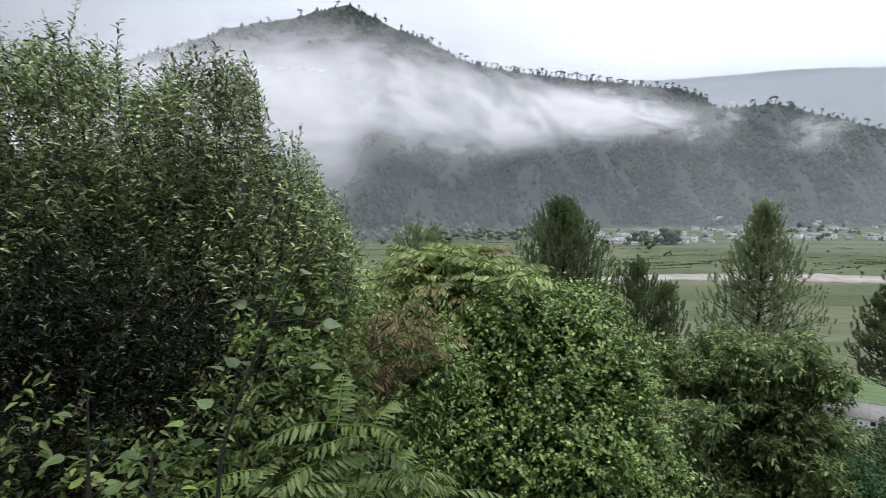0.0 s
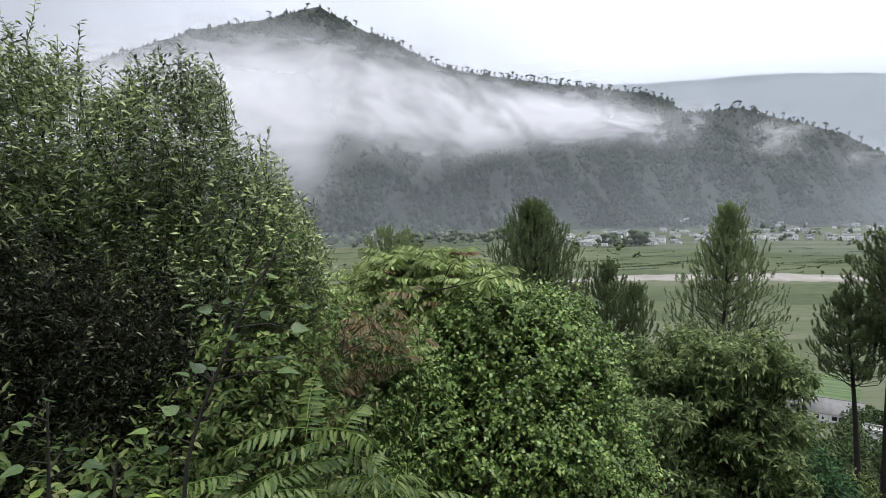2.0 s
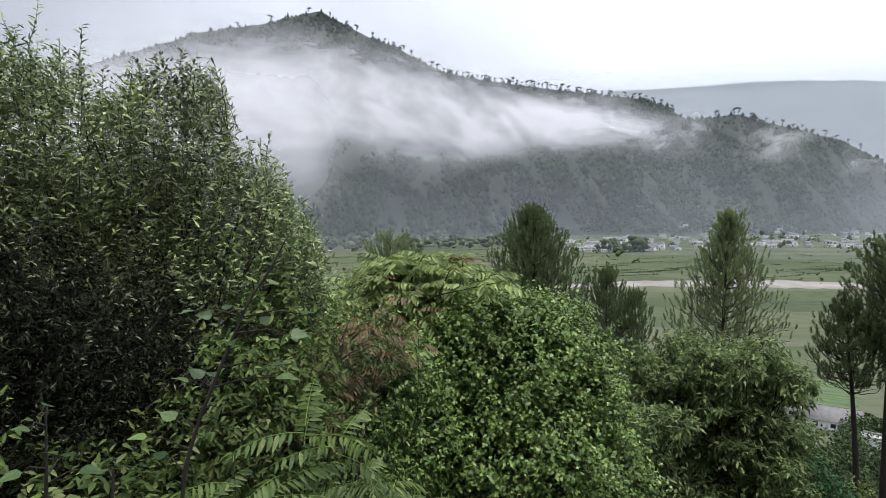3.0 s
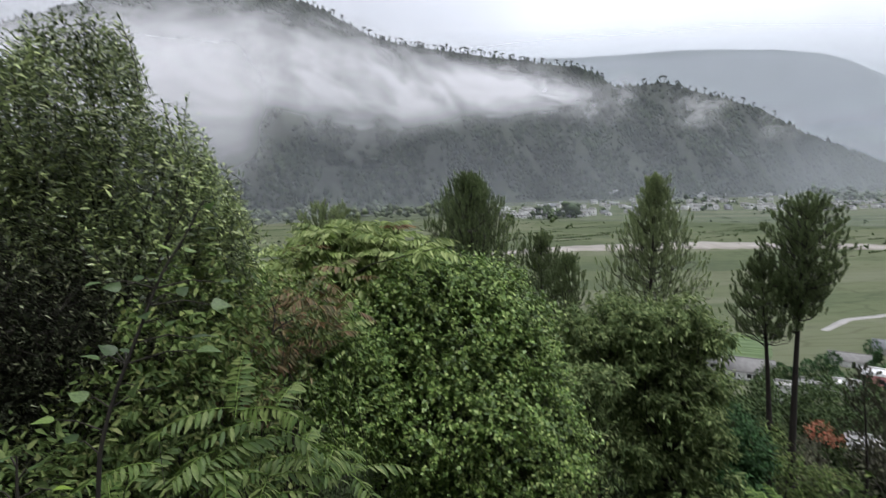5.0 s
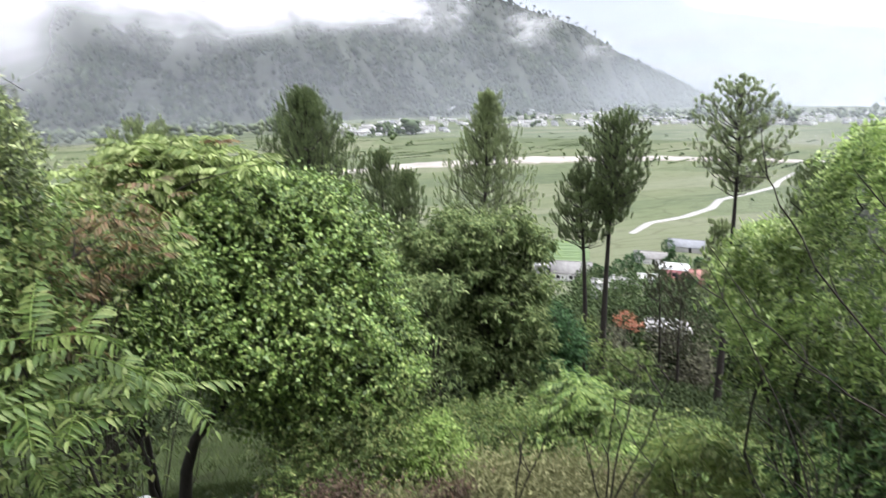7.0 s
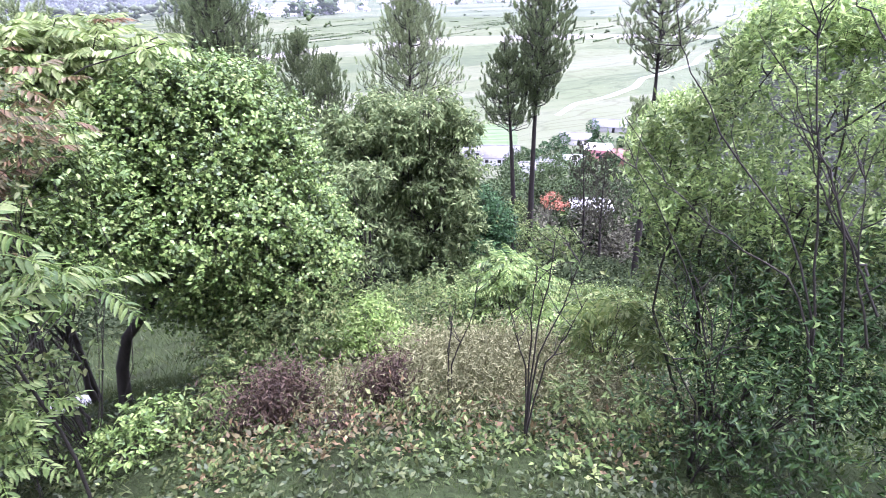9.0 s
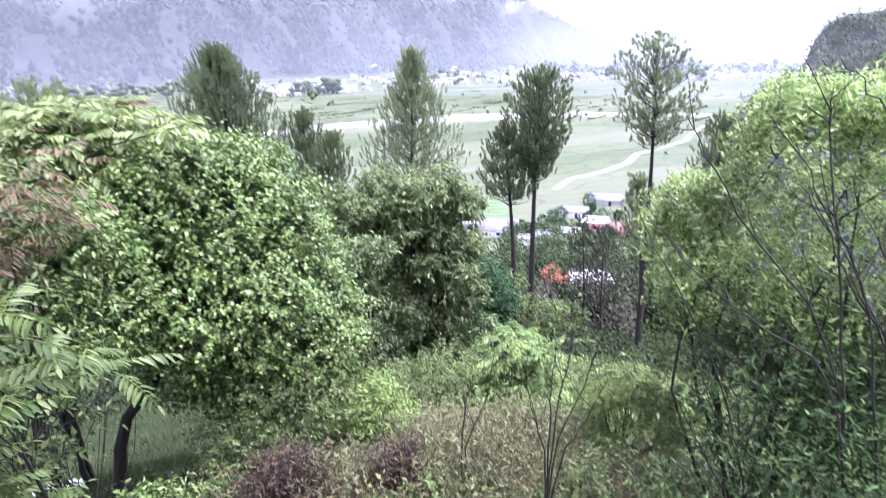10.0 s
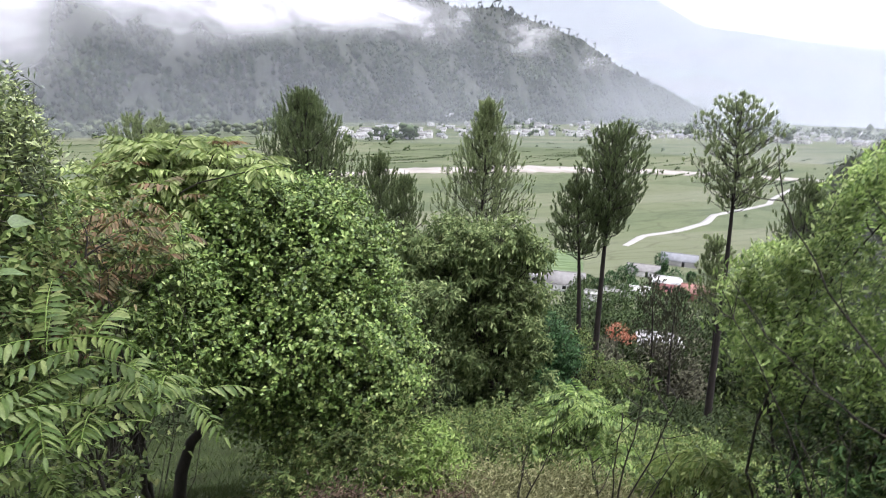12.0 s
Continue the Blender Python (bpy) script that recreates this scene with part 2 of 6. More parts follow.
def ground_material():
    """Hill soil and grass above, field strips on the valley floor."""
    m, n, l, o = material("ground")
    tc = n.new("ShaderNodeNewGeometry")
    sep = n.new("ShaderNodeSeparateXYZ")
    l.new(tc.outputs["Position"], sep.inputs[0])

    def noise_node(scale, detail=5.0, vec=None):
        t = n.new("ShaderNodeTexNoise")
        t.inputs["Scale"].default_value, t.inputs["Detail"].default_value = scale, detail
        l.new(vec or tc.outputs["Position"], t.inputs["Vector"])
        return t

    # hillside
    a, b = noise_node(0.8), noise_node(9.0)
    mx = n.new("ShaderNodeMix")
    mx.inputs["Factor"].default_value = 0.45
    l.new(a.outputs["Fac"], mx.inputs["A"])
    l.new(b.outputs["Fac"], mx.inputs["B"])
    hill = ramp(n, [(0.3, (0.016, 0.017, 0.009)), (0.45, (0.024, 0.032, 0.013)), (0.6, (0.034, 0.048, 0.018)), (0.75, (0.055, 0.062, 0.03))])
    l.new(mx.outputs[0], hill.inputs["Fac"])
    # fields: long parcels turned along the valley
    mp = n.new("ShaderNodeMapping")
    mp.inputs["Rotation"].default_value = (0, 0, radians(-22))
    mp.inputs["Scale"].default_value = (0.006, 0.03, 0.0)
    l.new(tc.outputs["Position"], mp.inputs["Vector"])
    wob = noise_node(0.01, 2.0)
    wv = n.new("ShaderNodeMix")
    wv.data_type, wv.blend_type = "RGBA", "ADD"
    wv.inputs["Factor"].default_value = 0.35
    l.new(mp.outputs[0], wv.inputs["A"])
    l.new(wob.outputs["Color"], wv.inputs["B"])
    cells = n.new("ShaderNodeTexVoronoi")
    cells.inputs["Scale"].default_value = 1.0
    l.new(wv.outputs["Result"], cells.inputs["Vector"])
    cellc = n.new("ShaderNodeSeparateColor")
    l.new(cells.outputs["Color"], cellc.inputs[0])
    fine = noise_node(0.12, 6.0)
    mf = n.new("ShaderNodeMix")
    mf.inputs["Factor"].default_value = 0.45
    l.new(cellc.outputs[0], mf.inputs["A"])
    l.new(fine.outputs["Fac"], mf.inputs["B"])
    field = ramp(n, [(0.15, (0.068, 0.086, 0.05)), (0.4, (0.1, 0.12, 0.066)), (0.55, (0.115, 0.13, 0.076)), (0.8, (0.135, 0.145, 0.095))])
    l.new(mf.outputs[0], field.inputs["Fac"])
    edge = n.new("ShaderNodeTexVoronoi")
    edge.feature = "DISTANCE_TO_EDGE"
    l.new(wv.outputs["Result"], edge.inputs["Vector"])
    er = n.new("ShaderNodeMapRange")
    er.inputs["From Max"].default_value = 0.06
    er.inputs["To Min"].default_value, er.inputs["To Max"].default_value = 0.78, 1.0
    l.new(edge.outputs["Distance"], er.inputs["Value"])
    fe = n.new("ShaderNodeMix")
    fe.data_type, fe.blend_type = "RGBA", "MULTIPLY"
    fe.inputs["Factor"].default_value = 1.0
    l.new(field.outputs["Color"], fe.inputs["A"])
    l.new(er.outputs[0], fe.inputs["B"])
    low = n.new("ShaderNodeMapRange")
    low.inputs["From Min"].default_value, low.inputs["From Max"].default_value = -50.0, -54.5
    l.new(sep.outputs["Z"], low.inputs["Value"])
    pick = n.new("ShaderNodeMix")
    pick.data_type = "RGBA"
    l.new(low.outputs[0], pick.inputs["Factor"])
    l.new(hill.outputs["Color"], pick.inputs["A"])
    l.new(fe.outputs["Result"], pick.inputs["B"])
    p = n.new("ShaderNodeBsdfPrincipled")
    p.inputs["Roughness"].default_value = 0.95
    p.inputs["Specular IOR Level"].default_value = 0.04
    bp = n.new("ShaderNodeBump")
    bp.inputs["Strength"].default_value, bp.inputs["Distance"].default_value = 0.6, 0.1
    l.new(b.outputs["Fac"], bp.inputs["Height"])
    l.new(bp.outputs[0], p.inputs["Normal"])
    l.new(pick.outputs["Result"], p.inputs["Base Color"])
    l.new(p.outputs[0], o.inputs[0])
    return m


def mist_material(name, density, scale, rag=1.5, bias=-0.2, top_fade=False, tint=(0.93, 0.93, 0.95), slide=0.0, end_rate=3.0, gain=1.6):
    """Thin drifting droplets: mostly see-through, scattering light both ways, ragged by noise and thinning to the edges."""
    m, n, l, o = material(name)
    uvn = n.new("ShaderNodeUVMap")
    sep = n.new("ShaderNodeSeparateXYZ")
    l.new(uvn.outputs[0], sep.inputs[0])

    def math_node(op, a, b=None, clamp=False):
        t = n.new("ShaderNodeMath")
        t.operation, t.use_clamp = op, clamp
        for i, s in enumerate((a, b)):
            if s is None:
                continue
            if isinstance(s, (int, float)):
                t.inputs[i].default_value = s
            else:
                l.new(s, t.inputs[i])
        return t.outputs[0]

    def hat(s):
        return math_node("SUBTRACT", 1.0, math_node("ABSOLUTE", math_node("SUBTRACT", math_node("MULTIPLY", s, 2.0), 1.0)))

    geo = n.new("ShaderNodeNewGeometry")
    fbm = n.new("ShaderNodeTexNoise")
    fbm.inputs["Scale"].default_value, fbm.inputs["Detail"].default_value = scale, 7.0
    fbm.inputs["Roughness"].default_value, fbm.inputs["Distortion"].default_value = 0.55, 0.4
    mp = n.new("ShaderNodeMapping")
    mp.inputs["Scale"].default_value = (1, 1, 1.6)
    l.new(geo.outputs["Position"], mp.inputs["Vector"])
    l.new(mp.outputs[0], fbm.inputs["Vector"])
    puff = math_node("MULTIPLY", math_node("SUBTRACT", fbm.outputs["Fac"], 0.5), rag)
    if top_fade:
        body = math_node("MULTIPLY", math_node("SUBTRACT", 1.0, sep.outputs["Y"]), gain, True)
        body = math_node("MULTIPLY", body, math_node("ADD", 1.0 - slide, math_node("MULTIPLY", sep.outputs["X"], slide)))
        body = math_node("MULTIPLY", body, math_node("MULTIPLY", hat(sep.outputs["X"]), 6.0, True))
        raw = math_node("MULTIPLY", body, math_node("ADD", 1.0, puff), True)
    else:
        ends = math_node("MULTIPLY", hat(sep.outputs["X"]), end_rate, True)
        core = n.new("ShaderNodeMapRange")
        core.interpolation_type = "SMOOTHSTEP"
        l.new(hat(sep.outputs["Y"]), core.inputs["Value"])
        across = n.new("ShaderNodeMapRange")
        across.interpolation_type = "SMOOTHSTEP"
        l.new(ends, across.inputs["Value"])
        body = math_node("MULTIPLY", core.outputs[0], across.outputs[0])
        torn = n.new("ShaderNodeMapRange")
        torn.interpolation_type = "SMOOTHSTEP"
        torn.inputs["From Min"].default_value, torn.inputs["From Max"].default_value = 0.28, 0.72
        l.new(fbm.outputs["Fac"], torn.inputs["Value"])
        raw = math_node("MULTIPLY", body, math_node("ADD", math_node("MULTIPLY", torn.outputs[0], rag), bias), True)
    sm = n.new("ShaderNodeMapRange")
    sm.inputs["To Max"].default_value = density
    l.new(raw, sm.inputs["Value"])
    d = n.new("ShaderNodeBsdfDiffuse")
    t = n.new("ShaderNodeBsdfTranslucent")
    tr = n.new("ShaderNodeBsdfTransparent")
    for s in (d, t):
        s.inputs["Color"].default_value = (*tint, 1)
    both, mix = n.new("ShaderNodeMixShader"), n.new("ShaderNodeMixShader")
    l.new(d.outputs[0], both.inputs[1])
    l.new(t.outputs[0], both.inputs[2])
    l.new(sm.outputs[0], mix.inputs[0])
    l.new(tr.outputs[0], mix.inputs[1])
    l.new(both.outputs[0], mix.inputs[2])
    l.new(mix.outputs[0], o.inputs[0])
    return m


M_GROUND = ground_material()
M_BARK = rough_material("dark_bark", (0.01, 0.0085, 0.006), (0.038, 0.032, 0.022), 6, 40, 0.9, 0.8, stretch=(1, 1, 0.3))
M_PINE_BARK = rough_material("pine_bark", (0.01, 0.008, 0.007), (0.035, 0.027, 0.022), 5, 30, 0.9, 0.8, stretch=(1, 1, 0.3))
M_WILLOW = leaf_material("narrow_leaves", [(0, (0.04, 0.054, 0.03)), (0.4, (0.125, 0.152, 0.076)), (0.8, (0.265, 0.3, 0.155)), (1, (0.45, 0.48, 0.24))], 0.36, 0.22, 1.2, 0.5, 0.5)
M_ROUND = leaf_material("broad_leaves", [(0, (0.05, 0.085, 0.024)), (0.45, (0.12, 0.18, 0.05)), (0.8, (0.2, 0.265, 0.082)), (1, (0.32, 0.365, 0.15))], 0.45, 0.18, 1.0, 0.2, 0.35)
M_LIME = leaf_material("young_lime_leaves", [(0, (0.11, 0.165, 0.045)), (0.6, (0.19, 0.26, 0.075)), (1, (0.31, 0.37, 0.14))], 0.5, 0.42, 3.0, 0.25, 0.3)
M_BIGLEAF = leaf_material("broad_young_leaves", [(0, (0.035, 0.06, 0.022)), (0.5, (0.07, 0.11, 0.04)), (0.85, (0.13, 0.175, 0.08)), (1, (0.22, 0.3, 0.05))], 0.45, 0.35, 9.0, 0.3, 0.4, True)
M_FROND = leaf_material("compound_leaves", [(0, (0.095, 0.13, 0.042)), (0.5, (0.19, 0.23, 0.085)), (1, (0.36, 0.38, 0.2))], 0.5, 0.4, 1.4, 0.3, 0.28)
M_RUST = leaf_material("rusty_leaves", [(0, (0.09, 0.045, 0.025)), (0.5, (0.15, 0.08, 0.042)), (1, (0.23, 0.15, 0.08))], 0.6, 0.3)
M_BROWN = leaf_material("browned_leaves", [(0, (0.05, 0.07, 0.025)), (0.5, (0.1, 0.12, 0.045)), (0.85, (0.16, 0.15, 0.065)), (1, (0.2, 0.15, 0.08))], 0.6, 0.3)
M_WITHERED = leaf_material("withered_leaves", [(0, (0.06, 0.05, 0.025)), (0.35, (0.12, 0.1, 0.05)), (0.65, (0.17, 0.11, 0.065)), (0.85, (0.2, 0.11, 0.07)), (1, (0.2, 0.21, 0.09))], 0.6, 0.35)
M_FEATHER = leaf_material("grey_green_leaves", [(0, (0.07, 0.098, 0.046)), (0.6, (0.16, 0.195, 0.092)), (1, (0.28, 0.31, 0.165))], 0.6, 0.35, 0.5, 0.25, 0.12)
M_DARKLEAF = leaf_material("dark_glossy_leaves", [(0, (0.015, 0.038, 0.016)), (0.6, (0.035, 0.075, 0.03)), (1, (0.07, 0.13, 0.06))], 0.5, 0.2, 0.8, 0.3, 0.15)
# The palest tones of this ramp stand in for glints on the leaves.
M_RIGHT = leaf_material("wet_willow_leaves", [(0, (0.09, 0.14, 0.05)), (0.5, (0.24, 0.315, 0.11)), (0.85, (0.38, 0.45, 0.18)), (1, (0.56, 0.6, 0.34))], 0.4, 0.45, 0.7, 0.5, 0.4)
M_PINE = leaf_material("pine_needles", [(0, (0.13, 0.155, 0.09)), (0.6, (0.27, 0.3, 0.175)), (1, (0.4, 0.43, 0.27))], 0.55, 0.48, 0.5, 0.25, 0.3)
M_PINE_DARK = leaf_material("dark_pine_needles", [(0, (0.066, 0.088, 0.045)), (0.6, (0.145, 0.176, 0.092)), (1, (0.27, 0.305, 0.17))], 0.55, 0.4, 0.5, 0.25, 0.3)
M_THICKET = leaf_material("thicket_leaves", [(0, (0.07, 0.105, 0.028)), (0.5, (0.14, 0.18, 0.05)), (1, (0.22, 0.24, 0.09))], 0.5, 0.35, 0.9, 0.35, 0.3)
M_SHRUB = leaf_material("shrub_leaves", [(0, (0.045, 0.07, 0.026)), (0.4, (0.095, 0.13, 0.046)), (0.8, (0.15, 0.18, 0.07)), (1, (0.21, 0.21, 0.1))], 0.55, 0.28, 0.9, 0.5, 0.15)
M_DRY = leaf_material("dry_stems", [(0, (0.09, 0.085, 0.04)), (0.6, (0.16, 0.15, 0.08)), (1, (0.25, 0.235, 0.14))], 0.8, 0.2)
M_DEADFERN = leaf_material("dead_fern", [(0, (0.035, 0.022, 0.018)), (0.6, (0.075, 0.045, 0.036)), (1, (0.13, 0.085, 0.065))], 0.8, 0.2)
M_GRASS = leaf_material("grass_blades", [(0, (0.03, 0.045, 0.014)), (0.6, (0.052, 0.07, 0.024)), (1, (0.1, 0.105, 0.045))], 0.5, 0.3, 0.7, 0.35)
M_BLOSSOM = leaf_material("orange_red_blossom", [(0, (0.2, 0.045, 0.03)), (0.5, (0.36, 0.09, 0.06)), (0.8, (0.45, 0.2, 0.15)), (1, (0.5, 0.4, 0.33))], 0.6, 0.3)
M_FOREST = leaf_material("far_forest", [(0, (0.015, 0.022, 0.016)), (0.6, (0.025, 0.033, 0.022)), (1, (0.045, 0.055, 0.035))], 0.9, 0.0, 0.006, 0.6, 0.1)
M_NEARFROND = leaf_material("near_pinnate_leaves", [(0, (0.05, 0.085, 0.024)), (0.5, (0.095, 0.135, 0.04)), (1, (0.18, 0.205, 0.085))], 0.5, 0.35, 4.0, 0.35, 0.3, True)
M_LIGHTFROND = leaf_material("light_pinnate_leaves", [(0, (0.09, 0.14, 0.045)), (0.5, (0.17, 0.225, 0.08)), (1, (0.28, 0.32, 0.14))], 0.5, 0.4, 4.0, 0.3, 0.3, True)
M_BUSHES = leaf_material("far_bushes", [(0, (0.03, 0.045, 0.022)), (0.6, (0.05, 0.07, 0.032)), (1, (0.085, 0.11, 0.05))], 0.8, 0.1, 0.02, 0.3, 0.2)
# Near-black tones stand for shade, the few pale ones for glints.
M_SHADE_LEAF = leaf_material("shade_dark_leaves", [(0, (0.007, 0.007, 0.005)), (0.55, (0.014, 0.016, 0.01)), (0.82, (0.03, 0.034, 0.022)), (0.9, (0.085, 0.085, 0.06)), (1, (0.19, 0.185, 0.14))], 0.6, 0.1, 1.2, 0.4, 0.05)
M_SPUR = leaf_material("spur_trees", [(0, (0.05, 0.062, 0.04)), (0.6, (0.09, 0.105, 0.07)), (1, (0.14, 0.15, 0.1))], 0.8, 0.1, 0.02, 0.3, 0.2)
M_SLOPE = rough_material("forest_floor_slope", (0.012, 0.018, 0.012), (0.046, 0.056, 0.034), 0.016, 0.12, 0.95, 0.2)
M_SPURSLOPE = rough_material("spur_slope", (0.035, 0.04, 0.032), (0.055, 0.06, 0.046), 0.05, 0.6, 0.95, 0.2)
M_FARHILL = rough_material("far_wooded_hill", (0.02, 0.03, 0.022), (0.045, 0.06, 0.04), 0.006, 0.05, 0.95, 0.2)
M_GRAVEL = rough_material("river_gravel", (0.21, 0.195, 0.165), (0.36, 0.335, 0.295), 0.05, 0.6, 0.8, 0.3)
M_TRACK = rough_material("pale_track", (0.24, 0.23, 0.21), (0.36, 0.35, 0.33), 0.2, 2.0, 0.6, 0.3)
M_PADDY = rough_material("bright_paddy", (0.06, 0.1, 0.032), (0.09, 0.14, 0.045), 0.3, 4.0, 0.8, 0.4)
M_PLASTER = rough_material("white_plaster", (0.6, 0.6, 0.59), (0.8, 0.8, 0.79), 0.5, 6, 0.85, 0.2)
M_TIN = rough_material("grey_tin_roof", (0.13, 0.128, 0.122), (0.24, 0.235, 0.225), 0.8, 8, 0.7, 0.2)
M_BLUETIN = rough_material("blue_grey_tin_roof", (0.14, 0.15, 0.16), (0.23, 0.24, 0.26), 0.8, 8, 0.7, 0.2)
M_PINK = rough_material("pink_painted_wall", (0.52, 0.2, 0.22), (0.66, 0.3, 0.31), 0.6, 6, 0.8, 0.2)
M_RUSTROOF = rough_material("rusty_red_roof", (0.2, 0.09, 0.075), (0.32, 0.16, 0.13), 0.8, 8, 0.6, 0.2)
M_CONCRETE = rough_material("grey_concrete", (0.3, 0.3, 0.29), (0.45, 0.45, 0.43), 0.6, 8, 0.9, 0.2)
M_DARK = rough_material("dark_opening", (0.01, 0.01, 0.012), (0.03, 0.03, 0.035), 2, 10, 0.3, 0.0)
M_STONE = rough_material("pale_stone", (0.4, 0.4, 0.38), (0.6, 0.6, 0.57), 5, 30, 0.8, 0.5)
# Dark green with the shade below the wet tree put into it.
M_UNDER = leaf_material("shade_green_leaves", [(0, (0.014, 0.03, 0.01)), (0.6, (0.03, 0.058, 0.018)), (0.9, (0.06, 0.095, 0.03)), (1, (0.12, 0.155, 0.06))], 0.5, 0.2, 0.9, 0.4, 0.15)
# Kept dark: the shade between the slope's trees is put into this leaf colour.
M_WOOD = leaf_material("shade_toned_wood_leaves", [(0, (0.014, 0.02, 0.01)), (0.6, (0.03, 0.04, 0.02)), (1, (0.065, 0.075, 0.04))], 0.7, 0.15, 0.3, 0.35, 0.05)
M_THINWOOD = leaf_material("thin_brownish_twigs", [(0, (0.035, 0.031, 0.026)), (0.6, (0.075, 0.068, 0.056)), (1, (0.13, 0.125, 0.095))], 0.7, 0.25, 0.3, 0.35, 0.1)

# ---- ground: one sheet to the horizon ----
def build_ground():
    radii = np.concatenate([np.linspace(0, 12, 49), 12 * (15 ** (np.arange(1, 61) / 60)), [200, 250, 350, 500, 800, 1300, 2200, 3500, 4900]])
    az = np.radians(np.linspace(0, 360, 241)[:-1])
    r, a = np.meshgrid(radii, az, indexing="ij")
    x, y = r * np.sin(a), r * np.cos(a)
    v = np.stack([x, y, ground_z(x, y)], -1)
    i, j = np.meshgrid(np.arange(len(radii) - 1), np.arange(240), indexing="ij")
    q = np.stack([i * 240 + j, i * 240 + (j + 1) % 240, (i + 1) * 240 + (j + 1) % 240, (i + 1) * 240 + j], -1).reshape(-1, 4)[:, ::-1]
    g = Geo()
    g.add(v, quads=q)
    solo("ground", g, M_GROUND, "steep grassy hillside falling to green valley fields", "ground", "structure", smooth=True)


build_ground()


def ribbon(name, pts, widths, mat, label, category, lift=0.05, rag=0.0):
    """A flat strip along a line on the valley floor, with ragged banks."""
    p = np.array(pts, float)
    s = np.linspace(0, len(p) - 1, len(p) * 14)
    k = np.arange(len(p))
    line = np.stack([np.interp(s, k, p[:, 0]), np.interp(s, k, p[:, 1])], 1)
    for _ in range(3):
        line[1:-1] = (line[:-2] + 2 * line[1:-1] + line[2:]) / 4
    w = np.interp(s, k, widths) * 0.5
    ahead = unit(np.gradient(line, axis=0))
    side = np.stack([-ahead[:, 1], ahead[:, 0]], 1)
    la, lb = line + side * (w * (1 + rag * rng.normal(size=len(w))))[:, None], line - side * (w * (1 + rag * rng.normal(size=len(w))))[:, None]
    z = np.full(len(w), VALLEY + lift)
    v = np.concatenate([np.column_stack([la, z]), np.column_stack([lb, z]), np.column_stack([la, z - 0.6]), np.column_stack([lb, z - 0.6])])
    n = len(w)
    i = np.arange(n - 1)
    q = np.concatenate([np.stack([i, i + 1, n + i + 1, n + i], 1)[:, ::-1], np.stack([i, i + 1, 2 * n + i + 1, 2 * n + i], 1), np.stack([n + i, n + i + 1, 3 * n + i + 1, 3 * n + i], 1)[:, ::-1]])
    g = Geo()
    g.add(v, quads=q)
    return solo(name, g, mat, label, category, "structure")


ribbon("river", [(60, 415), (120, 432), (165, 445), (278, 444), (380, 412), (450, 365), (489, 324), (540, 260)], [20, 22, 34, 50, 42, 30, 26, 22], M_GRAVEL, "pale gravel riverbed winding across the valley fields", "river", rag=0.12)
ribbon("road", [(165, 186), (186, 199), (210, 203), (239, 214), (262, 230), (300, 240), (330, 250), (352, 265), (420, 300)], [2.6, 3.4, 3.6, 4, 3.6, 3.2, 3.6, 3.2, 3], M_TRACK, "pale wet track curving through the green fields", "road", 0.06, 0.06)
ribbon("paddy_field", [(112, 157), (122, 172), (131, 189)], [16, 20, 22], M_PADDY, "bright green paddy field below the pines", "field", 0.05, 0.05)


# ---- mountains ----
def hills_noise(x, y, size):
    out = np.zeros_like(x)
    for k, (amp, f) in enumerate(((1, 1.0), (0.5, 2.1), (0.25, 4.3), (0.13, 8.7))):
        out += amp * np.sin(x / size * f + 1.3 * k + 0.7 * np.sin(y / size * f * 0.8 + k)) * np.sin(y / size * f * 0.9 + 2.1 * k)
    return out


def ridge_line(profile):
    a, e, r0, r1 = np.array(profile, float).T
    return a, e, r0, r1


def mountain(name, profile, mat, label, steps_az, steps_r, gully, bow=1.0, size=160.0):
    """A slope from a foot line up to a ridge line: rows of bearing, ridge elevation, foot distance, ridge distance."""
    a, e, r0, r1 = ridge_line(profile)
    az = np.linspace(a[0], a[-1], steps_az)
    el, near, far = np.interp(az, a, e), np.interp(az, a, r0), np.interp(az, a, r1)
    for _ in range(2):
        near[1:-1] = (near[:-2] + near[1:-1] * 2 + near[2:]) / 4
    t = np.concatenate([np.linspace(0, 1, steps_r), [1.06, 1.15, 1.3]])
    T, A = np.meshgrid(t, np.radians(az), indexing="ij")
    R = near + (far - near) * T
    top = far * np.tan(np.radians(el))
    up = np.clip(T, 0, 1)
    H = VALLEY - 2 + (top - VALLEY + 2) * (bow * up + (1 - bow) * up * up) - np.clip(T - 1, 0, 1) * (top - VALLEY) * 1.5
    x, y = R * np.sin(A), R * np.cos(A)
    H = H + gully * hills_noise(x, y, size) * np.sin(np.pi * np.clip(T, 0, 1)) ** 0.8
    H = H + gully * 0.06 * hills_noise(x * 3 + 50, y * 3, size * 0.5) * np.clip(T * 5, 0, 1)
    v = np.stack([x, y, H], -1)
    n, k = len(t), len(az)
    i, j = np.meshgrid(np.arange(n - 1), np.arange(k - 1), indexing="ij")
    q = np.stack([i * k + j, (i + 1) * k + j, (i + 1) * k + j + 1, i * k + j + 1], -1).reshape(-1, 4)[:, ::-1]
    g = Geo()
    g.add(v, quads=q)
    solo(name, g, mat, label, "mountain", "structure", smooth=True)
    return v


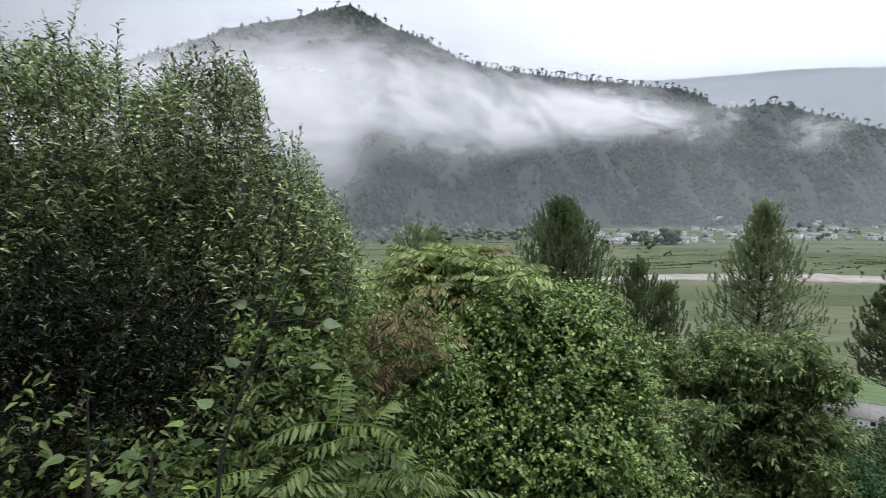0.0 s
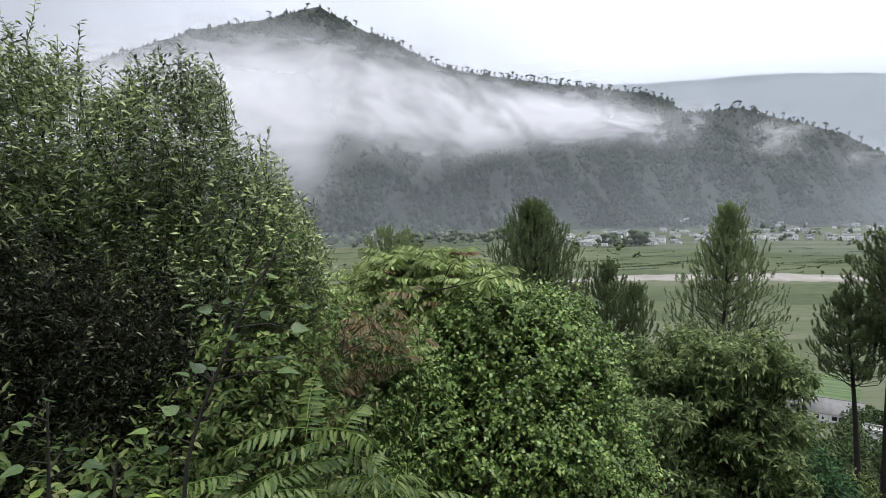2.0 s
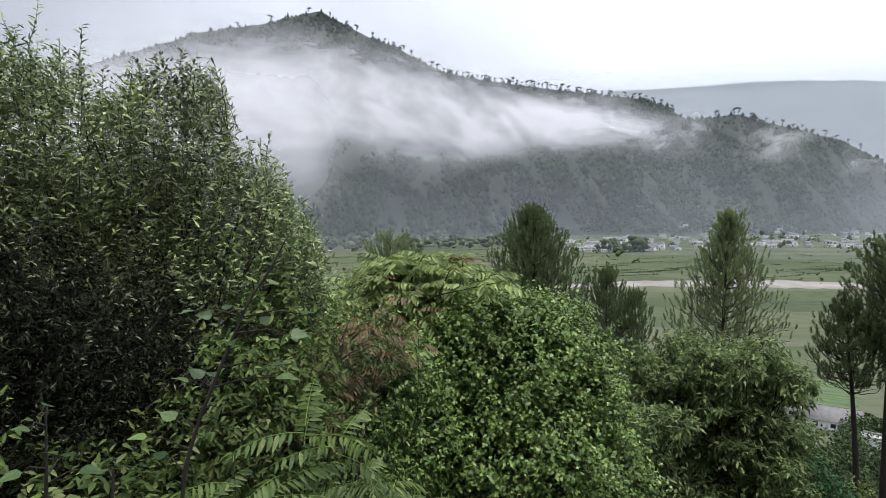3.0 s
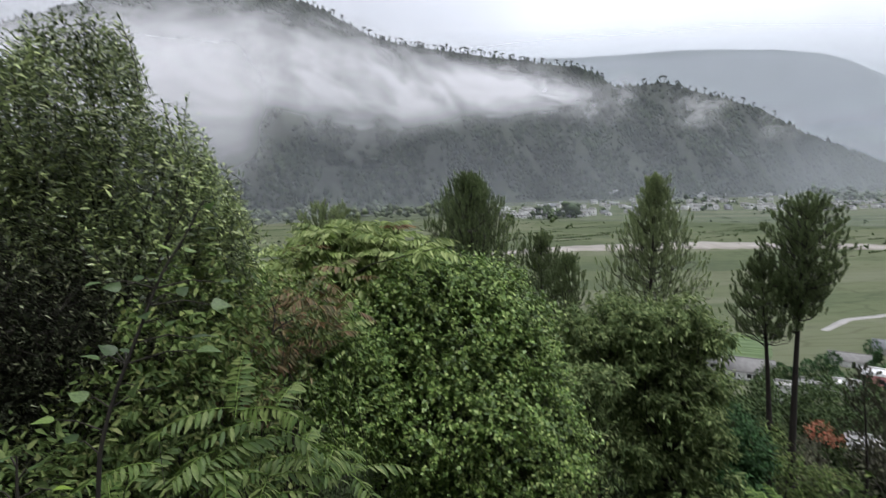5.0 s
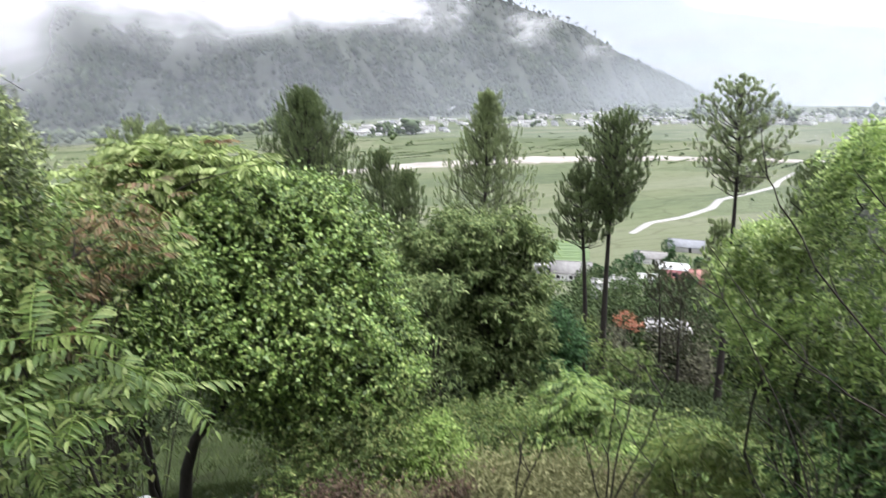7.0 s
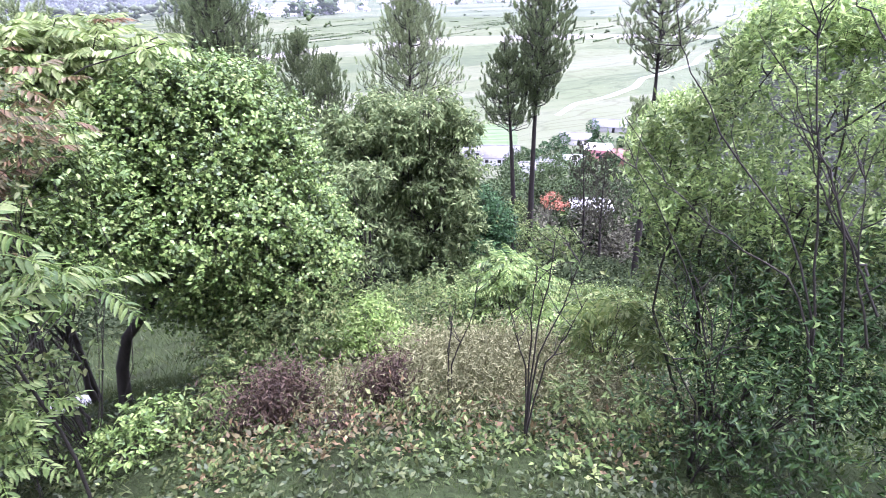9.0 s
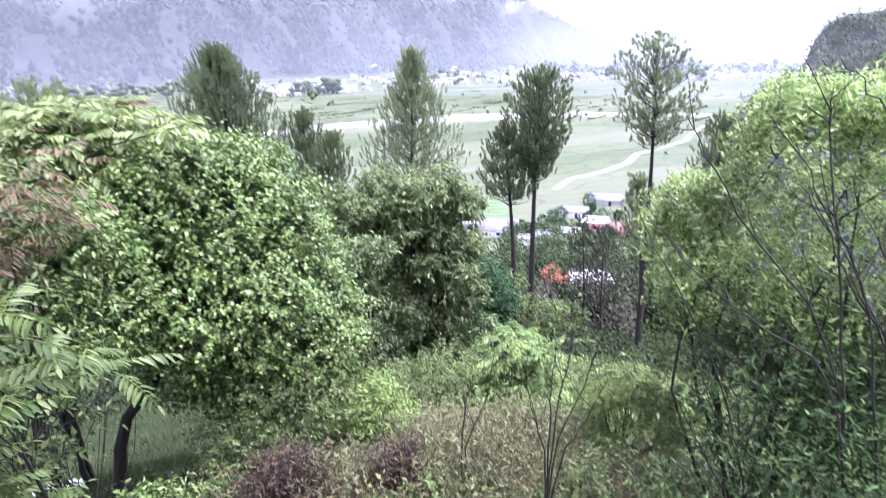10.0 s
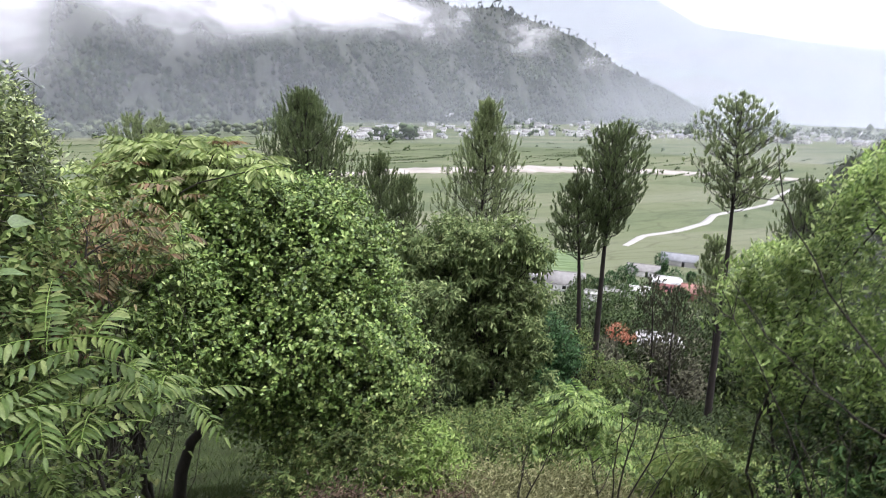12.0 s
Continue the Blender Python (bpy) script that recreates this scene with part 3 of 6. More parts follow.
MAIN = [(-62, 5, 900, 1900), (-45, 8, 900, 1900), (-27, 11.65, 900, 2000), (-19.5, 14.8, 920, 2050), (-14.7, 15.9, 930, 2050), (-11.7, 16.7, 940, 2050), (-8.9, 17.5, 950, 2050),
        (-7.1, 16.65, 960, 2040), (-4.5, 15.6, 980, 2030), (-1.9, 14.8, 1000, 2020), (0.7, 13.4, 1030, 2000), (2.3, 12.7, 1060, 1990), (6, 12.0, 1150, 1980), (11.7, 11.2, 1300, 1980),
        (18.1, 10.2, 1420, 2000), (20.5, 9.9, 1450, 2050), (22.8, 9.1, 1480, 2060), (24.4, 7.9, 1500, 2080), (25.5, 7.9, 1510, 2100), (28.4, 8.2, 1550, 2100), (30.4, 7.45, 1600, 2150),
        (33.5, 6.5, 1700, 2250), (36.3, 5.4, 1850, 2350), (38.4, 4.0, 2000, 2450), (40, 3.0, 2150, 2550), (43.5, 1.4, 2500, 2850), (47, -0.2, 2900, 3150), (50, -0.9, 3100, 3400)]
main_v = mountain("mountain", MAIN, M_SLOPE, "dark forested mountain with a pointed summit under mist", 360, 90, 26, 0.85)
FAR_A = [(8, 9.6, 3300, 4300), (12, 10.3, 3300, 4300), (18, 10.67, 3300, 4300), (23, 10.7, 3300, 4300), (30, 10.7, 3300, 4300), (33, 10.5, 3300, 4300), (37, 10.1, 3300, 4250), (40, 9.55, 3300, 4200), (42, 8.8, 3300, 4200), (45, 7.1, 3300, 4150),
         (48, 5.4, 3300, 4100), (52, 3.6, 3300, 4000), (56, 2.2, 3300, 3900), (60, 1.0, 3300, 3800), (64, -0.2, 3300, 3700)]
mountain("mountain", FAR_A, M_FARHILL, "hazy blue wooded mountain closing the valley", 160, 30, 40, 0.9, 420)
FAR_B = [(38, 7.4, 4000, 4700), (44, 6.9, 4000, 4700), (49, 6.2, 4000, 4700), (54, 5.3, 4000, 4700), (59, 4.7, 4000, 4700), (66, 4.4, 4000, 4700), (80, 5, 4000, 4700), (95, 6, 4000, 4700)]
mountain("mountain", FAR_B, M_FARHILL, "faint far mountain ridge lost in haze", 120, 24, 30, 0.9, 420)
SPUR_A = [(54.5, -9.0, 170, 215), (56, -6.1, 170, 220), (57.5, -3.7, 170, 225), (59.5, -2.2, 165, 225), (61, -1.4, 160, 225), (64, -0.4, 150, 225), (70, 1.5, 140, 220), (85, 6, 110, 200), (110, 9, 100, 190)]
spur_a = mountain("hillside", SPUR_A, M_SPURSLOPE, "wooded spur dropping into the valley", 120, 30, 1.2, 1.0, 30)
SPUR_B = [(60.2, -4.0, 420, 470), (60.8, -1.2, 420, 480), (61.2, 0.6, 420, 490), (62.0, 1.9, 420, 500), (63.2, 2.45, 420, 520), (65, 2.6, 420, 520), (72, 3.2, 420, 540), (90, 5, 400, 540)]
spur_b = mountain("hillside", SPUR_B, M_SPURSLOPE, "dark wooded knoll beyond the spur", 120, 26, 2.0, 1.0, 50)


def grow_forest(name, grid, count, size, label, tall=1.25, lo=0.02, hi=0.999, mat=None, leafy=0):
    """Clumps of tree crowns strewn over a slope."""
    n, k, _ = grid.shape
    rows = n - 3
    i = rng.uniform(lo, hi, count) * (rows - 1)
    j = rng.uniform(0, k - 1.001, count)
    i0, j0 = i.astype(int), j.astype(int)
    fi, fj = (i - i0)[:, None], (j - j0)[:, None]
    p = (grid[i0, j0] * (1 - fi) * (1 - fj) + grid[i0 + 1, j0] * fi * (1 - fj) + grid[i0, j0 + 1] * (1 - fi) * fj + grid[i0 + 1, j0 + 1] * fi * fj)
    keep = hills_noise(p[:, 0] * 2.2, p[:, 1] * 0.8, 55.0) + 0.25 * rng.normal(size=len(p)) > -0.4
    p = p[keep]
    s = size * rng.lognormal(0, 0.3, len(p))
    g = Geo()
    if leafy:
        o = noise_dirs(len(p) * leafy)
        ss = np.repeat(s, leafy)[:, None]
        big = 0.5 * ss[:, 0] * rng.uniform(0.7, 1.3, len(o))
        g.leaves(np.repeat(p, leafy, 0) + o * ss * [1, 1, tall] + [0, 0, 0.5 * size], o + rng.normal(0, 0.5, o.shape), o + [0, 0, 0.8], big, big * 0.8, (0.45,))
    else:
        g.blobs(p + np.column_stack([0 * s, 0 * s, s * 0.6]), s * 0.75, s * tall)
    solo(name, g, mat or M_FOREST, label, "forest", "stuff")


grow_forest("forest", main_v, 52000, 5.4, "dense dark forest covering the mountain slope")
grow_forest("forest", spur_a, 11000, 1.0, "dense wood on the near spur", 0.9, mat=M_SPUR, leafy=11)
grow_forest("forest", spur_b, 8000, 2.2, "dark wood on the rounded knoll", 1.0, mat=M_SPUR, leafy=11)


def crest_tree_proto():
    g, c = Geo(), Geo()
    g.tube([(0, 0, -2), (0.2, 0, 5), (0, 0.2, 11)], [0.5, 0.35, 0.15], 5)
    c.blobs(np.column_stack([rng.normal(0, 1.6, 14), rng.normal(0, 1.6, 14), rng.normal(10.5, 1.3, 14)]), 1.7, 1.3)
    root = thing("ridge_pine", (0, 0, 0), "small dark pine standing on the mountain crest", "tree", "pines along the crest")
    part("trunk", g, M_PINE_BARK, root)
    part("crown", c, M_FOREST, root)
    return root


def crest_trees():
    proto = crest_tree_proto()
    a, e, r0, r1 = ridge_line(MAIN)
    spots = [1.5, 2.0, 2.6, 3.0, 3.9, 4.4, 5.3, 5.8, 6.6, 7.4, 8.0, 8.6, 9.1, 9.9, 10.4, 11.0, 11.5, 12.2, 12.6, 13.6, 14.9, 15.2, 15.9, 16.2, 16.6, 17.9, 19.2, 21.0, 22.3, 26.8, 28.2, 28.5, 31.8, 33.2, 34.0, 34.8, 3.4, 4.9, 6.2, 7.0, 9.5, 10.8, 11.8, 13.1, 14.2, 17.2, 20.0, 20.5, 21.6, 23.2, 29.5, 30.6, 32.6, 35.6, 36.4, 37.2, -0.4, -2.1, -6.4, -4.0, -9.8, -7.9, -5.5, -2.9, -1.2, -13.2, -16.0]
    for n, az in enumerate(spots):
        d = float(np.interp(az, a, r1)) - 6
        p = spot(az, d, float(np.interp(az, a, e)))
        p.z -= 2.5
        m = Matrix.Translation(p) @ Matrix.Rotation(rng.uniform(0, 6.28), 4, "Z") @ Matrix.Diagonal((*[rng.uniform(1.2, 2.0)] * 3, 1))
        if n == 0:
            proto.matrix_basis = m
        else:
            c = copy_thing(proto, Matrix.Identity(4))
            c.matrix_basis = m


crest_trees()


# ---- mist ----
def sheet(name, rows, mat, label, tilt=0.0):
    """A curved hanging veil of mist: rows of bearing, distance, low and high elevation."""
    a, d, lo, hi = np.array(rows, float).T
    az = np.linspace(a[0], a[-1], 90)
    dd, l0, h0 = np.interp(az, a, d), np.interp(az, a, lo), np.interp(az, a, hi)
    for _ in range(8):
        dd[1:-1] = (dd[:-2] + 2 * dd[1:-1] + dd[2:]) / 4
        l0[1:-1] = (l0[:-2] + 2 * l0[1:-1] + l0[2:]) / 4
        h0[1:-1] = (h0[:-2] + 2 * h0[1:-1] + h0[2:]) / 4
    vv = np.linspace(0, 1, 13)
    V, A = np.meshgrid(vv, np.radians(az), indexing="ij")
    R = dd * (1 + tilt * (V - 0.5))
    E = np.radians(l0 + (h0 - l0) * V)
    v = np.stack([R * np.sin(A), R * np.cos(A), R * np.tan(E)], -1)
    U = (A - A.min()) / (A.max() - A.min())
    k = len(az)
    i, j = np.meshgrid(np.arange(12), np.arange(k - 1), indexing="ij")
    q = np.stack([i * k + j, i * k + j + 1, (i + 1) * k + j + 1, (i + 1) * k + j], -1).reshape(-1, 4)
    g = Geo()
    g.add(v, quads=q)
    return solo(name, g, mat, label, "mist", "stuff", smooth=True, uv=np.stack([U, V], -1).reshape(-1, 2))


M_BAND = mist_material("mist_band", 0.95, 0.0075, 1.0, 0.4, end_rate=4.0)
M_BAND_B = mist_material("mist_band_back", 0.9, 0.013, 1.3, 0.0, end_rate=3.0)
M_BANK = mist_material("mist_flank", 0.9, 0.006, 0.8, 0.5, end_rate=2.5)
M_WISP = mist_material("mist_wisp", 0.55, 0.018, 1.0, -0.08, end_rate=1.0)
# Haze of distance is put into the tint and density of see-through sheets.
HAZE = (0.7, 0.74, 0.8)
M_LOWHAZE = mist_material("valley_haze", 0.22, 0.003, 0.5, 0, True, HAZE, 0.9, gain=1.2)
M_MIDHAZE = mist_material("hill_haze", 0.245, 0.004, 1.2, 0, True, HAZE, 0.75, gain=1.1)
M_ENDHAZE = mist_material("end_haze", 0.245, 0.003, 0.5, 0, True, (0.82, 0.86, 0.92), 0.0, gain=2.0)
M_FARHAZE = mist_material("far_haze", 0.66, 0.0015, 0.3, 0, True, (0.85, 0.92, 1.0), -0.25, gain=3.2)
MIST_TOP = ((-46, -27, -23, -17, -14, -12, -8, -4, 1, 6, 11, 15, 19, 21.5, 24.5, 27), (8.5, 11.9, 13.9, 15.6, 15.8, 15.4, 15.0, 14.6, 13.4, 11.6, 10.6, 10.0, 9.7, 8.6, 7.6, 6.8))
MIST_LOW = ((-46, -30, -20, -12, -9.8, -7.2, -4.6, -1.4, 2.3, 6, 9.2, 13.3, 16.3, 19.6, 23.3, 27), (1, 1, 1, 2.0, 4.6, 6.0, 5.2, 4.0, 4.0, 5.0, 5.6, 5.6, 6.0, 6.4, 5.2, 5.0))
BAND = []
for a in np.arange(-46, 27.5, 1.5):
    hi, lo = np.interp(a, *MIST_TOP), np.interp(a, *MIST_LOW)
    BAND.append((a, np.interp(a, (-46, -14, -3, 1, 6, 11, 15, 22, 27), (1000, 1000, 1060, 1110, 1195, 1330, 1390, 1440, 1470)), lo - 0.14 * (hi - lo) - 0.5, hi + 0.14 * (hi - lo) + 0.4))
sheet("mist_bank", BAND, M_BAND, "white mist bank drifting across the mountain", 0.2)
sheet("mist_bank", [(a, d + 110, lo - 0.4, hi + 0.4) for a, d, lo, hi in BAND], M_BAND_B, "ragged white mist clinging to the slope", 0.2)
sheet("mist_bank", [(-34, 905, -5, 15), (-20, 905, -5, 16), (-12, 905, -3, 15), (-5, 910, 1, 14)], M_BANK, "thick white mist low on the mountain's flank", 0.2)
for az, el, w, h in ((17.6, 7.8, 3.2, 3.4), (22.0, 6.2, 3.6, 2.6), (25.0, 7.2, 2.6, 3.0), (31.6, 5.6, 4.0, 2.8), (37.7, 3.9, 2.2, 2.2)):
    sheet("mist_wisp", [(az - w, np.interp(az, (0, 6, 11, 15), (1030, 1110, 1250, 1390)), el - h, el + h), (az + w, np.interp(az, (0, 6, 11, 15), (1030, 1110, 1250, 1390)), el - h + 0.3, el + h + 0.3)], M_WISP, "small torn wisp of white mist", -0.1)
# Tinted sheets added at set distances in place of hazy air.
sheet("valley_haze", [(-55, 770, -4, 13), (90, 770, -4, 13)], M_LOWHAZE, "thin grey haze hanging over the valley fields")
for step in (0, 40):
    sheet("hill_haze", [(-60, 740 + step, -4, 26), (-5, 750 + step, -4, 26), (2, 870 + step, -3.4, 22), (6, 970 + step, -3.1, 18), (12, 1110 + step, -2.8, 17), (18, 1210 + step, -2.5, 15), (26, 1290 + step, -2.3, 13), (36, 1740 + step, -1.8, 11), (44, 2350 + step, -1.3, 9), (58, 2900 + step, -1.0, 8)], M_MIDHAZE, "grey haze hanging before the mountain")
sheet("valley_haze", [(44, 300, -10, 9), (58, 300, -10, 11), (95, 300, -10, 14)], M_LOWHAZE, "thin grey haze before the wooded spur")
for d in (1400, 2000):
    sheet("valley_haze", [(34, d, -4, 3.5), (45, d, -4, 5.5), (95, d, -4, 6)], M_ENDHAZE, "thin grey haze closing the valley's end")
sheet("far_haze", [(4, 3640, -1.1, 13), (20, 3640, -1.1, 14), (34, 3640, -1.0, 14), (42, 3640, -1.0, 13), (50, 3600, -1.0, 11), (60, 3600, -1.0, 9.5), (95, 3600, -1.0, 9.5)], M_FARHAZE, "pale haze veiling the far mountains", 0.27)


# ---- buildings ----
def house(name, az, d, size, height, rot, walls, roof_mat, label, gable=0.0, windows=3, z=None, group="", sides=(-1, 1)):
    """A block of a house with its roof, windows and door; gable: the roof's rise."""
    p = on_ground(az, d)
    if z is not None:
        p.z = z
    root = thing(name, p, label, "house", group)
    root.rotation_euler = (0, 0, radians(rot))
    w, dp = size
    g = Geo()
    box_geo(g, 0, 0, height / 2 - 1.0, w, dp, height + 2.0)
    wall = part("wall", g, walls, root)
    r = Geo()
    o = 0.45
    if gable > 0:
        x, y = w / 2 + o, dp / 2 + o
        v = []
        for th in (0.0, 0.09):
            v += [(-x, -y, height - 0.15 + th), (x, -y, height - 0.15 + th), (x, 0, height + gable + th), (-x, 0, height + gable + th), (-x, y, height - 0.15 + th), (x, y, height - 0.15 + th)]
        r.add(v, quads=[[0, 3, 2, 1], [3, 4, 5, 2], [6, 7, 8, 9], [9, 8, 11, 10], [0, 1, 7, 6], [4, 10, 11, 5], [1, 2, 8, 7], [2, 5, 11, 8], [0, 6, 9, 3], [3, 9, 10, 4]])
        for side in (-1, 1):
            wv = [(side * w / 2, -dp / 2, height), (side * w / 2, dp / 2, height), (side * w / 2, 0, height + gable * 0.93)]
            gg = Geo()
            gg.add(wv, tris=[[0, 1, 2]])
            part("gable", gg, walls, root)
        k = Geo()
        k.tube([(-w / 2 - o, 0, height + gable + 0.1), (w / 2 + o, 0, height + gable + 0.1)], [0.12, 0.12], 6)
        part("ridge_cap", k, roof_mat, root)
    else:
        box_geo(r, 0, 0, height + 0.1, w + 2 * o, dp + 2 * o, 0.2)
        box_geo(r, 0, dp / 2, height + 0.45, w, 0.15, 0.5)
        box_geo(r, 0, -dp / 2, height + 0.45, w, 0.15, 0.5)
    part("roof", r, roof_mat, root)
    for s in sides:
        for n in range(windows):
            g = Geo()
            x = (n + 0.5) / windows * w - w / 2
            box_geo(g, x, s * (dp / 2 + 0.01), height * 0.58, min(1.1, w / windows * 0.5), 0.08, min(1.2, height * 0.4))
            part("window", g, M_DARK, wall)
    g = Geo()
    box_geo(g, w * 0.12, -(dp / 2 + 0.02), 1.0, 0.95, 0.09, 2.0)
    part("door", g, M_DARK, wall)
    return root


house("farmhouse", 36.3, 181, (11.5, 9), 2.6, -36, M_PLASTER, M_TIN, "white farmhouse with a grey tin roof below the pines", 2.6, 3)
house("shed", 33.9, 186, (7, 5), 2.2, -34, M_CONCRETE, M_CONCRETE, "low white shed beside the farmhouse", 0, 2)
house("shed", 43.0, 179, (9, 6), 2.2, -40, M_PLASTER, M_PLASTER, "low building with a pale flat roof", 0, 0)
house("shed", 40.6, 174, (5, 5), 2.4, -30, M_PLASTER, M_CONCRETE, "small pale shed among the trees", 0, 1)
house("warehouse", 43.4, 207, (10, 6.5), 1.9, -43, M_PLASTER, M_TIN, "long white shed with a pale tin roof", 1.6, 0)
house("warehouse", 46.4, 228, (12, 8), 2.0, -46, M_CONCRETE, M_BLUETIN, "long shed with a blue-grey tin roof", 1.8, 0)
house("house", 45.6, 190, (8, 6), 3.4, -44, M_PINK, M_PLASTER, "pink painted house with a pale roof", 0, 3)
house("house", 48.2, 186, (8, 6), 2.6, -46, M_RUSTROOF, M_RUSTROOF, "small house with a rusty red roof", 1.8, 2)
house("house", 45.6, 112, (7, 5), 4.0, -35, M_PLASTER, M_CONCRETE, "white house half hidden below the wood", 0, 3)
house("house", 39.0, 160, (4, 4), 4.5, -40, M_PLASTER, M_CONCRETE, "narrow white house behind pine trunks", 0, 1)


def village():
    """Far houses in a loose row along the valley's other side."""
    protos = []
    for w, dp, h, gable, roof_mat, wall_mat, label in ((8, 7, 3.2, 0, M_PLASTER, M_PLASTER, "small white flat-roofed village house"), (11, 8, 6.0, 0, M_CONCRETE, M_PLASTER, "two-storey white village house"),
                                                       (9, 7, 3.2, 1.8, M_TIN, M_PLASTER, "white village house with a tin roof"), (12, 8, 3.4, 2.0, M_BLUETIN, M_CONCRETE, "grey village house with a blue tin roof")):
        protos.append(house("village_house", 20, 1000, (w, dp), h, 0, wall_mat, roof_mat, label, gable, 3, VALLEY, "village houses", (-1,)))
    used = set()
    table = main_v[:40].reshape(-1, 3)
    for n in range(390):
        az = rng.uniform(14, 61)
        cluster = 0.5 + 0.5 * math.sin(az * 0.9 + 1.0) * math.sin(az * 2.3)
        if n > 80 and rng.uniform() > cluster + 0.3:
            continue
        lo, hi = np.interp(az, [14, 18, 22, 27, 32, 36, 48, 61], [3.9, 3.8, 3.6, 3.4, 3.0, 3.0, 2.6, 2.4]), np.interp(az, [14, 20, 24, 30, 37, 55], [2.9, 2.4, 1.9, 1.9, 1.6, 1.5])
        d = -VALLEY / math.tan(radians(lo + (hi - lo) * rng.uniform() ** 1.4))
        p = spot(az, d)
        near = np.argmin((table[:, 0] - p.x) ** 2 + (table[:, 1] - p.y) ** 2)
        z = max(VALLEY, float(table[near, 2])) if math.hypot(table[near, 0] - p.x, table[near, 1] - p.y) < 25 else VALLEY
        k = int(rng.choice(4, p=[0.4, 0.25, 0.25, 0.1]))
        m = Matrix.Translation(Vector((p.x, p.y, z))) @ Matrix.Rotation(radians(-az + rng.normal(0, 22)), 4, "Z") @ Matrix.Diagonal((*[float(rng.uniform(0.85, 1.5))] * 3, 1))
        if k not in used:
            used.add(k)
            protos[k].matrix_basis = m
        else:
            copy_thing(protos[k], Matrix.Identity(4)).matrix_basis = m


village()


def far_trees(name, count, az0, az1, d_of, size, label, spread=60, mat=None):
    az = rng.uniform(az0, az1, count)
    d = d_of(az) + rng.normal(0, spread, count)
    s = size * rng.lognormal(0, 0.35, count)
    p = np.column_stack([d * np.sin(np.radians(az)), d * np.cos(np.radians(az)), np.full(count, VALLEY)])
    g = Geo()
    for k in range(5):
        q = p + np.column_stack([rng.normal(0, 0.45, count) * s, rng.normal(0, 0.45, count) * s, s * (0.5 + 0.22 * k)])
        g.blobs(q, s * 0.55, s * 0.5)
    solo(name, g, mat or M_BUSHES, label, "trees", "stuff")


far_trees("village_trees", 150, 13, 55, lambda a: np.interp(a, [14, 20, 26, 34, 44, 55], [960, 1000, 1180, 1300, 1450, 1600]), 4.2, "dark trees between the village houses", 140)
far_trees("far_trees", 260, 40, 72, lambda a: 1900 + 0 * a, 8.0, "hazy trees along the far valley floor", 330)
far_trees("grove", 26, 17.5, 21.5, lambda a: 860 + 0 * a, 6.0, "small grove below the village", 25)
# The lighter leaf colour here stands in for haze over the trees.
far_trees("foothill_trees", 170, -20, 12, lambda a: np.interp(a, [-20, 0, 10, 16], [840, 870, 1000, 1200]), 7.5, "line of round trees at the mountain foot", 60, M_SPUR)
far_trees("valley_bushes", 60, 12, 56, lambda a: np.interp(a, [12, 30, 44, 56], [560, 640, 640, 620]), 1.3, "scattered bushes across the fields", 170)


def hedge_rows():
    """Low dark hedges and banks between the field strips, running along the valley."""
    g = Geo()
    for _ in range(150):
        az, el = rng.uniform(-14, 60), rng.uniform(3.4, 6.2)
        p = spot(az, -VALLEY / math.tan(radians(el)))
        turn = radians(rng.choice([22, 22, 22, 26, 112]) + rng.normal(0, 4))
        k = int(rng.uniform(10, 60) * (0.3 if turn > 1.2 else 1))
        along = np.cumsum(rng.uniform(0.8, 2.4, k))
        x, y = p.x + along * math.cos(turn) + rng.normal(0, 0.5, k), p.y + along * math.sin(turn) + rng.normal(0, 0.5, k)
        size = rng.uniform(0.35, 0.7) * rng.lognormal(0, 0.3, k)
        g.blobs(np.column_stack([x, y, VALLEY + size * 0.5]), size * 1.3, size)
    solo("hedges", g, M_BUSHES, "low dark hedges between the valley fields", "hedge", "stuff")


hedge_rows()


def copse(name, spots, size, count, leaf, mat, label):
    """Leafy small trees standing in a loose group, too far off to tell apart."""
    c = np.array([tuple(on_ground(a, d)) for a, d in spots])
    s = size * rng.lognormal(0, 0.25, len(c))
    k = rng.integers(0, len(c), count)
    o = noise_dirs(count)
    pos = c[k] + o * s[k][:, None] * [0.75, 0.75, 0.9] * rng.uniform(0.55, 1.0, (count, 1)) + np.column_stack([0 * s[k], 0 * s[k], s[k] * 0.95])
    g = Geo()
    big = leaf * rng.uniform(0.7, 1.3, count)
    g.leaves(pos, o + rng.normal(0, 0.5, o.shape), o * 0.6 + rng.normal(0, 0.3, o.shape) + [0, 0, 0.8], big, big * 0.55, (0.42,))
    for p, r in zip(c, s):
        g.tube([p - [0, 0, 0.3], p + [0, 0, r * 0.9]], [0.05 * r, 0.03 * r], 5)
    solo(name, g, mat, label, "trees", "stuff")


copse("farm_trees", [(rng.uniform(35.5, 51), rng.uniform(122, 178)) for _ in range(74)], 3.0, 26000, 0.7, M_BUSHES, "bushy green trees round the farm buildings")
copse("farm_trees", [(41.6, 196), (42.3, 199), (44.9, 200), (45.2, 214), (44.9, 217), (40.6, 190), (39.8, 186), (38.6, 183), (47.6, 205), (46.2, 196), (42.6, 184), (44.3, 186), (47.2, 182), (41.9, 178), (46.7, 176), (39.4, 176), (44.4, 172)], 2.0, 8000, 0.6, M_DARKLEAF, "dark bushy trees between the sheds")
copse("slope_trees", [(rng.uniform(34, 60), rng.uniform(62, 118)) for _ in range(60)], 2.8, 22000, 0.6, M_WOOD, "dim bushy trees covering the lower slope")
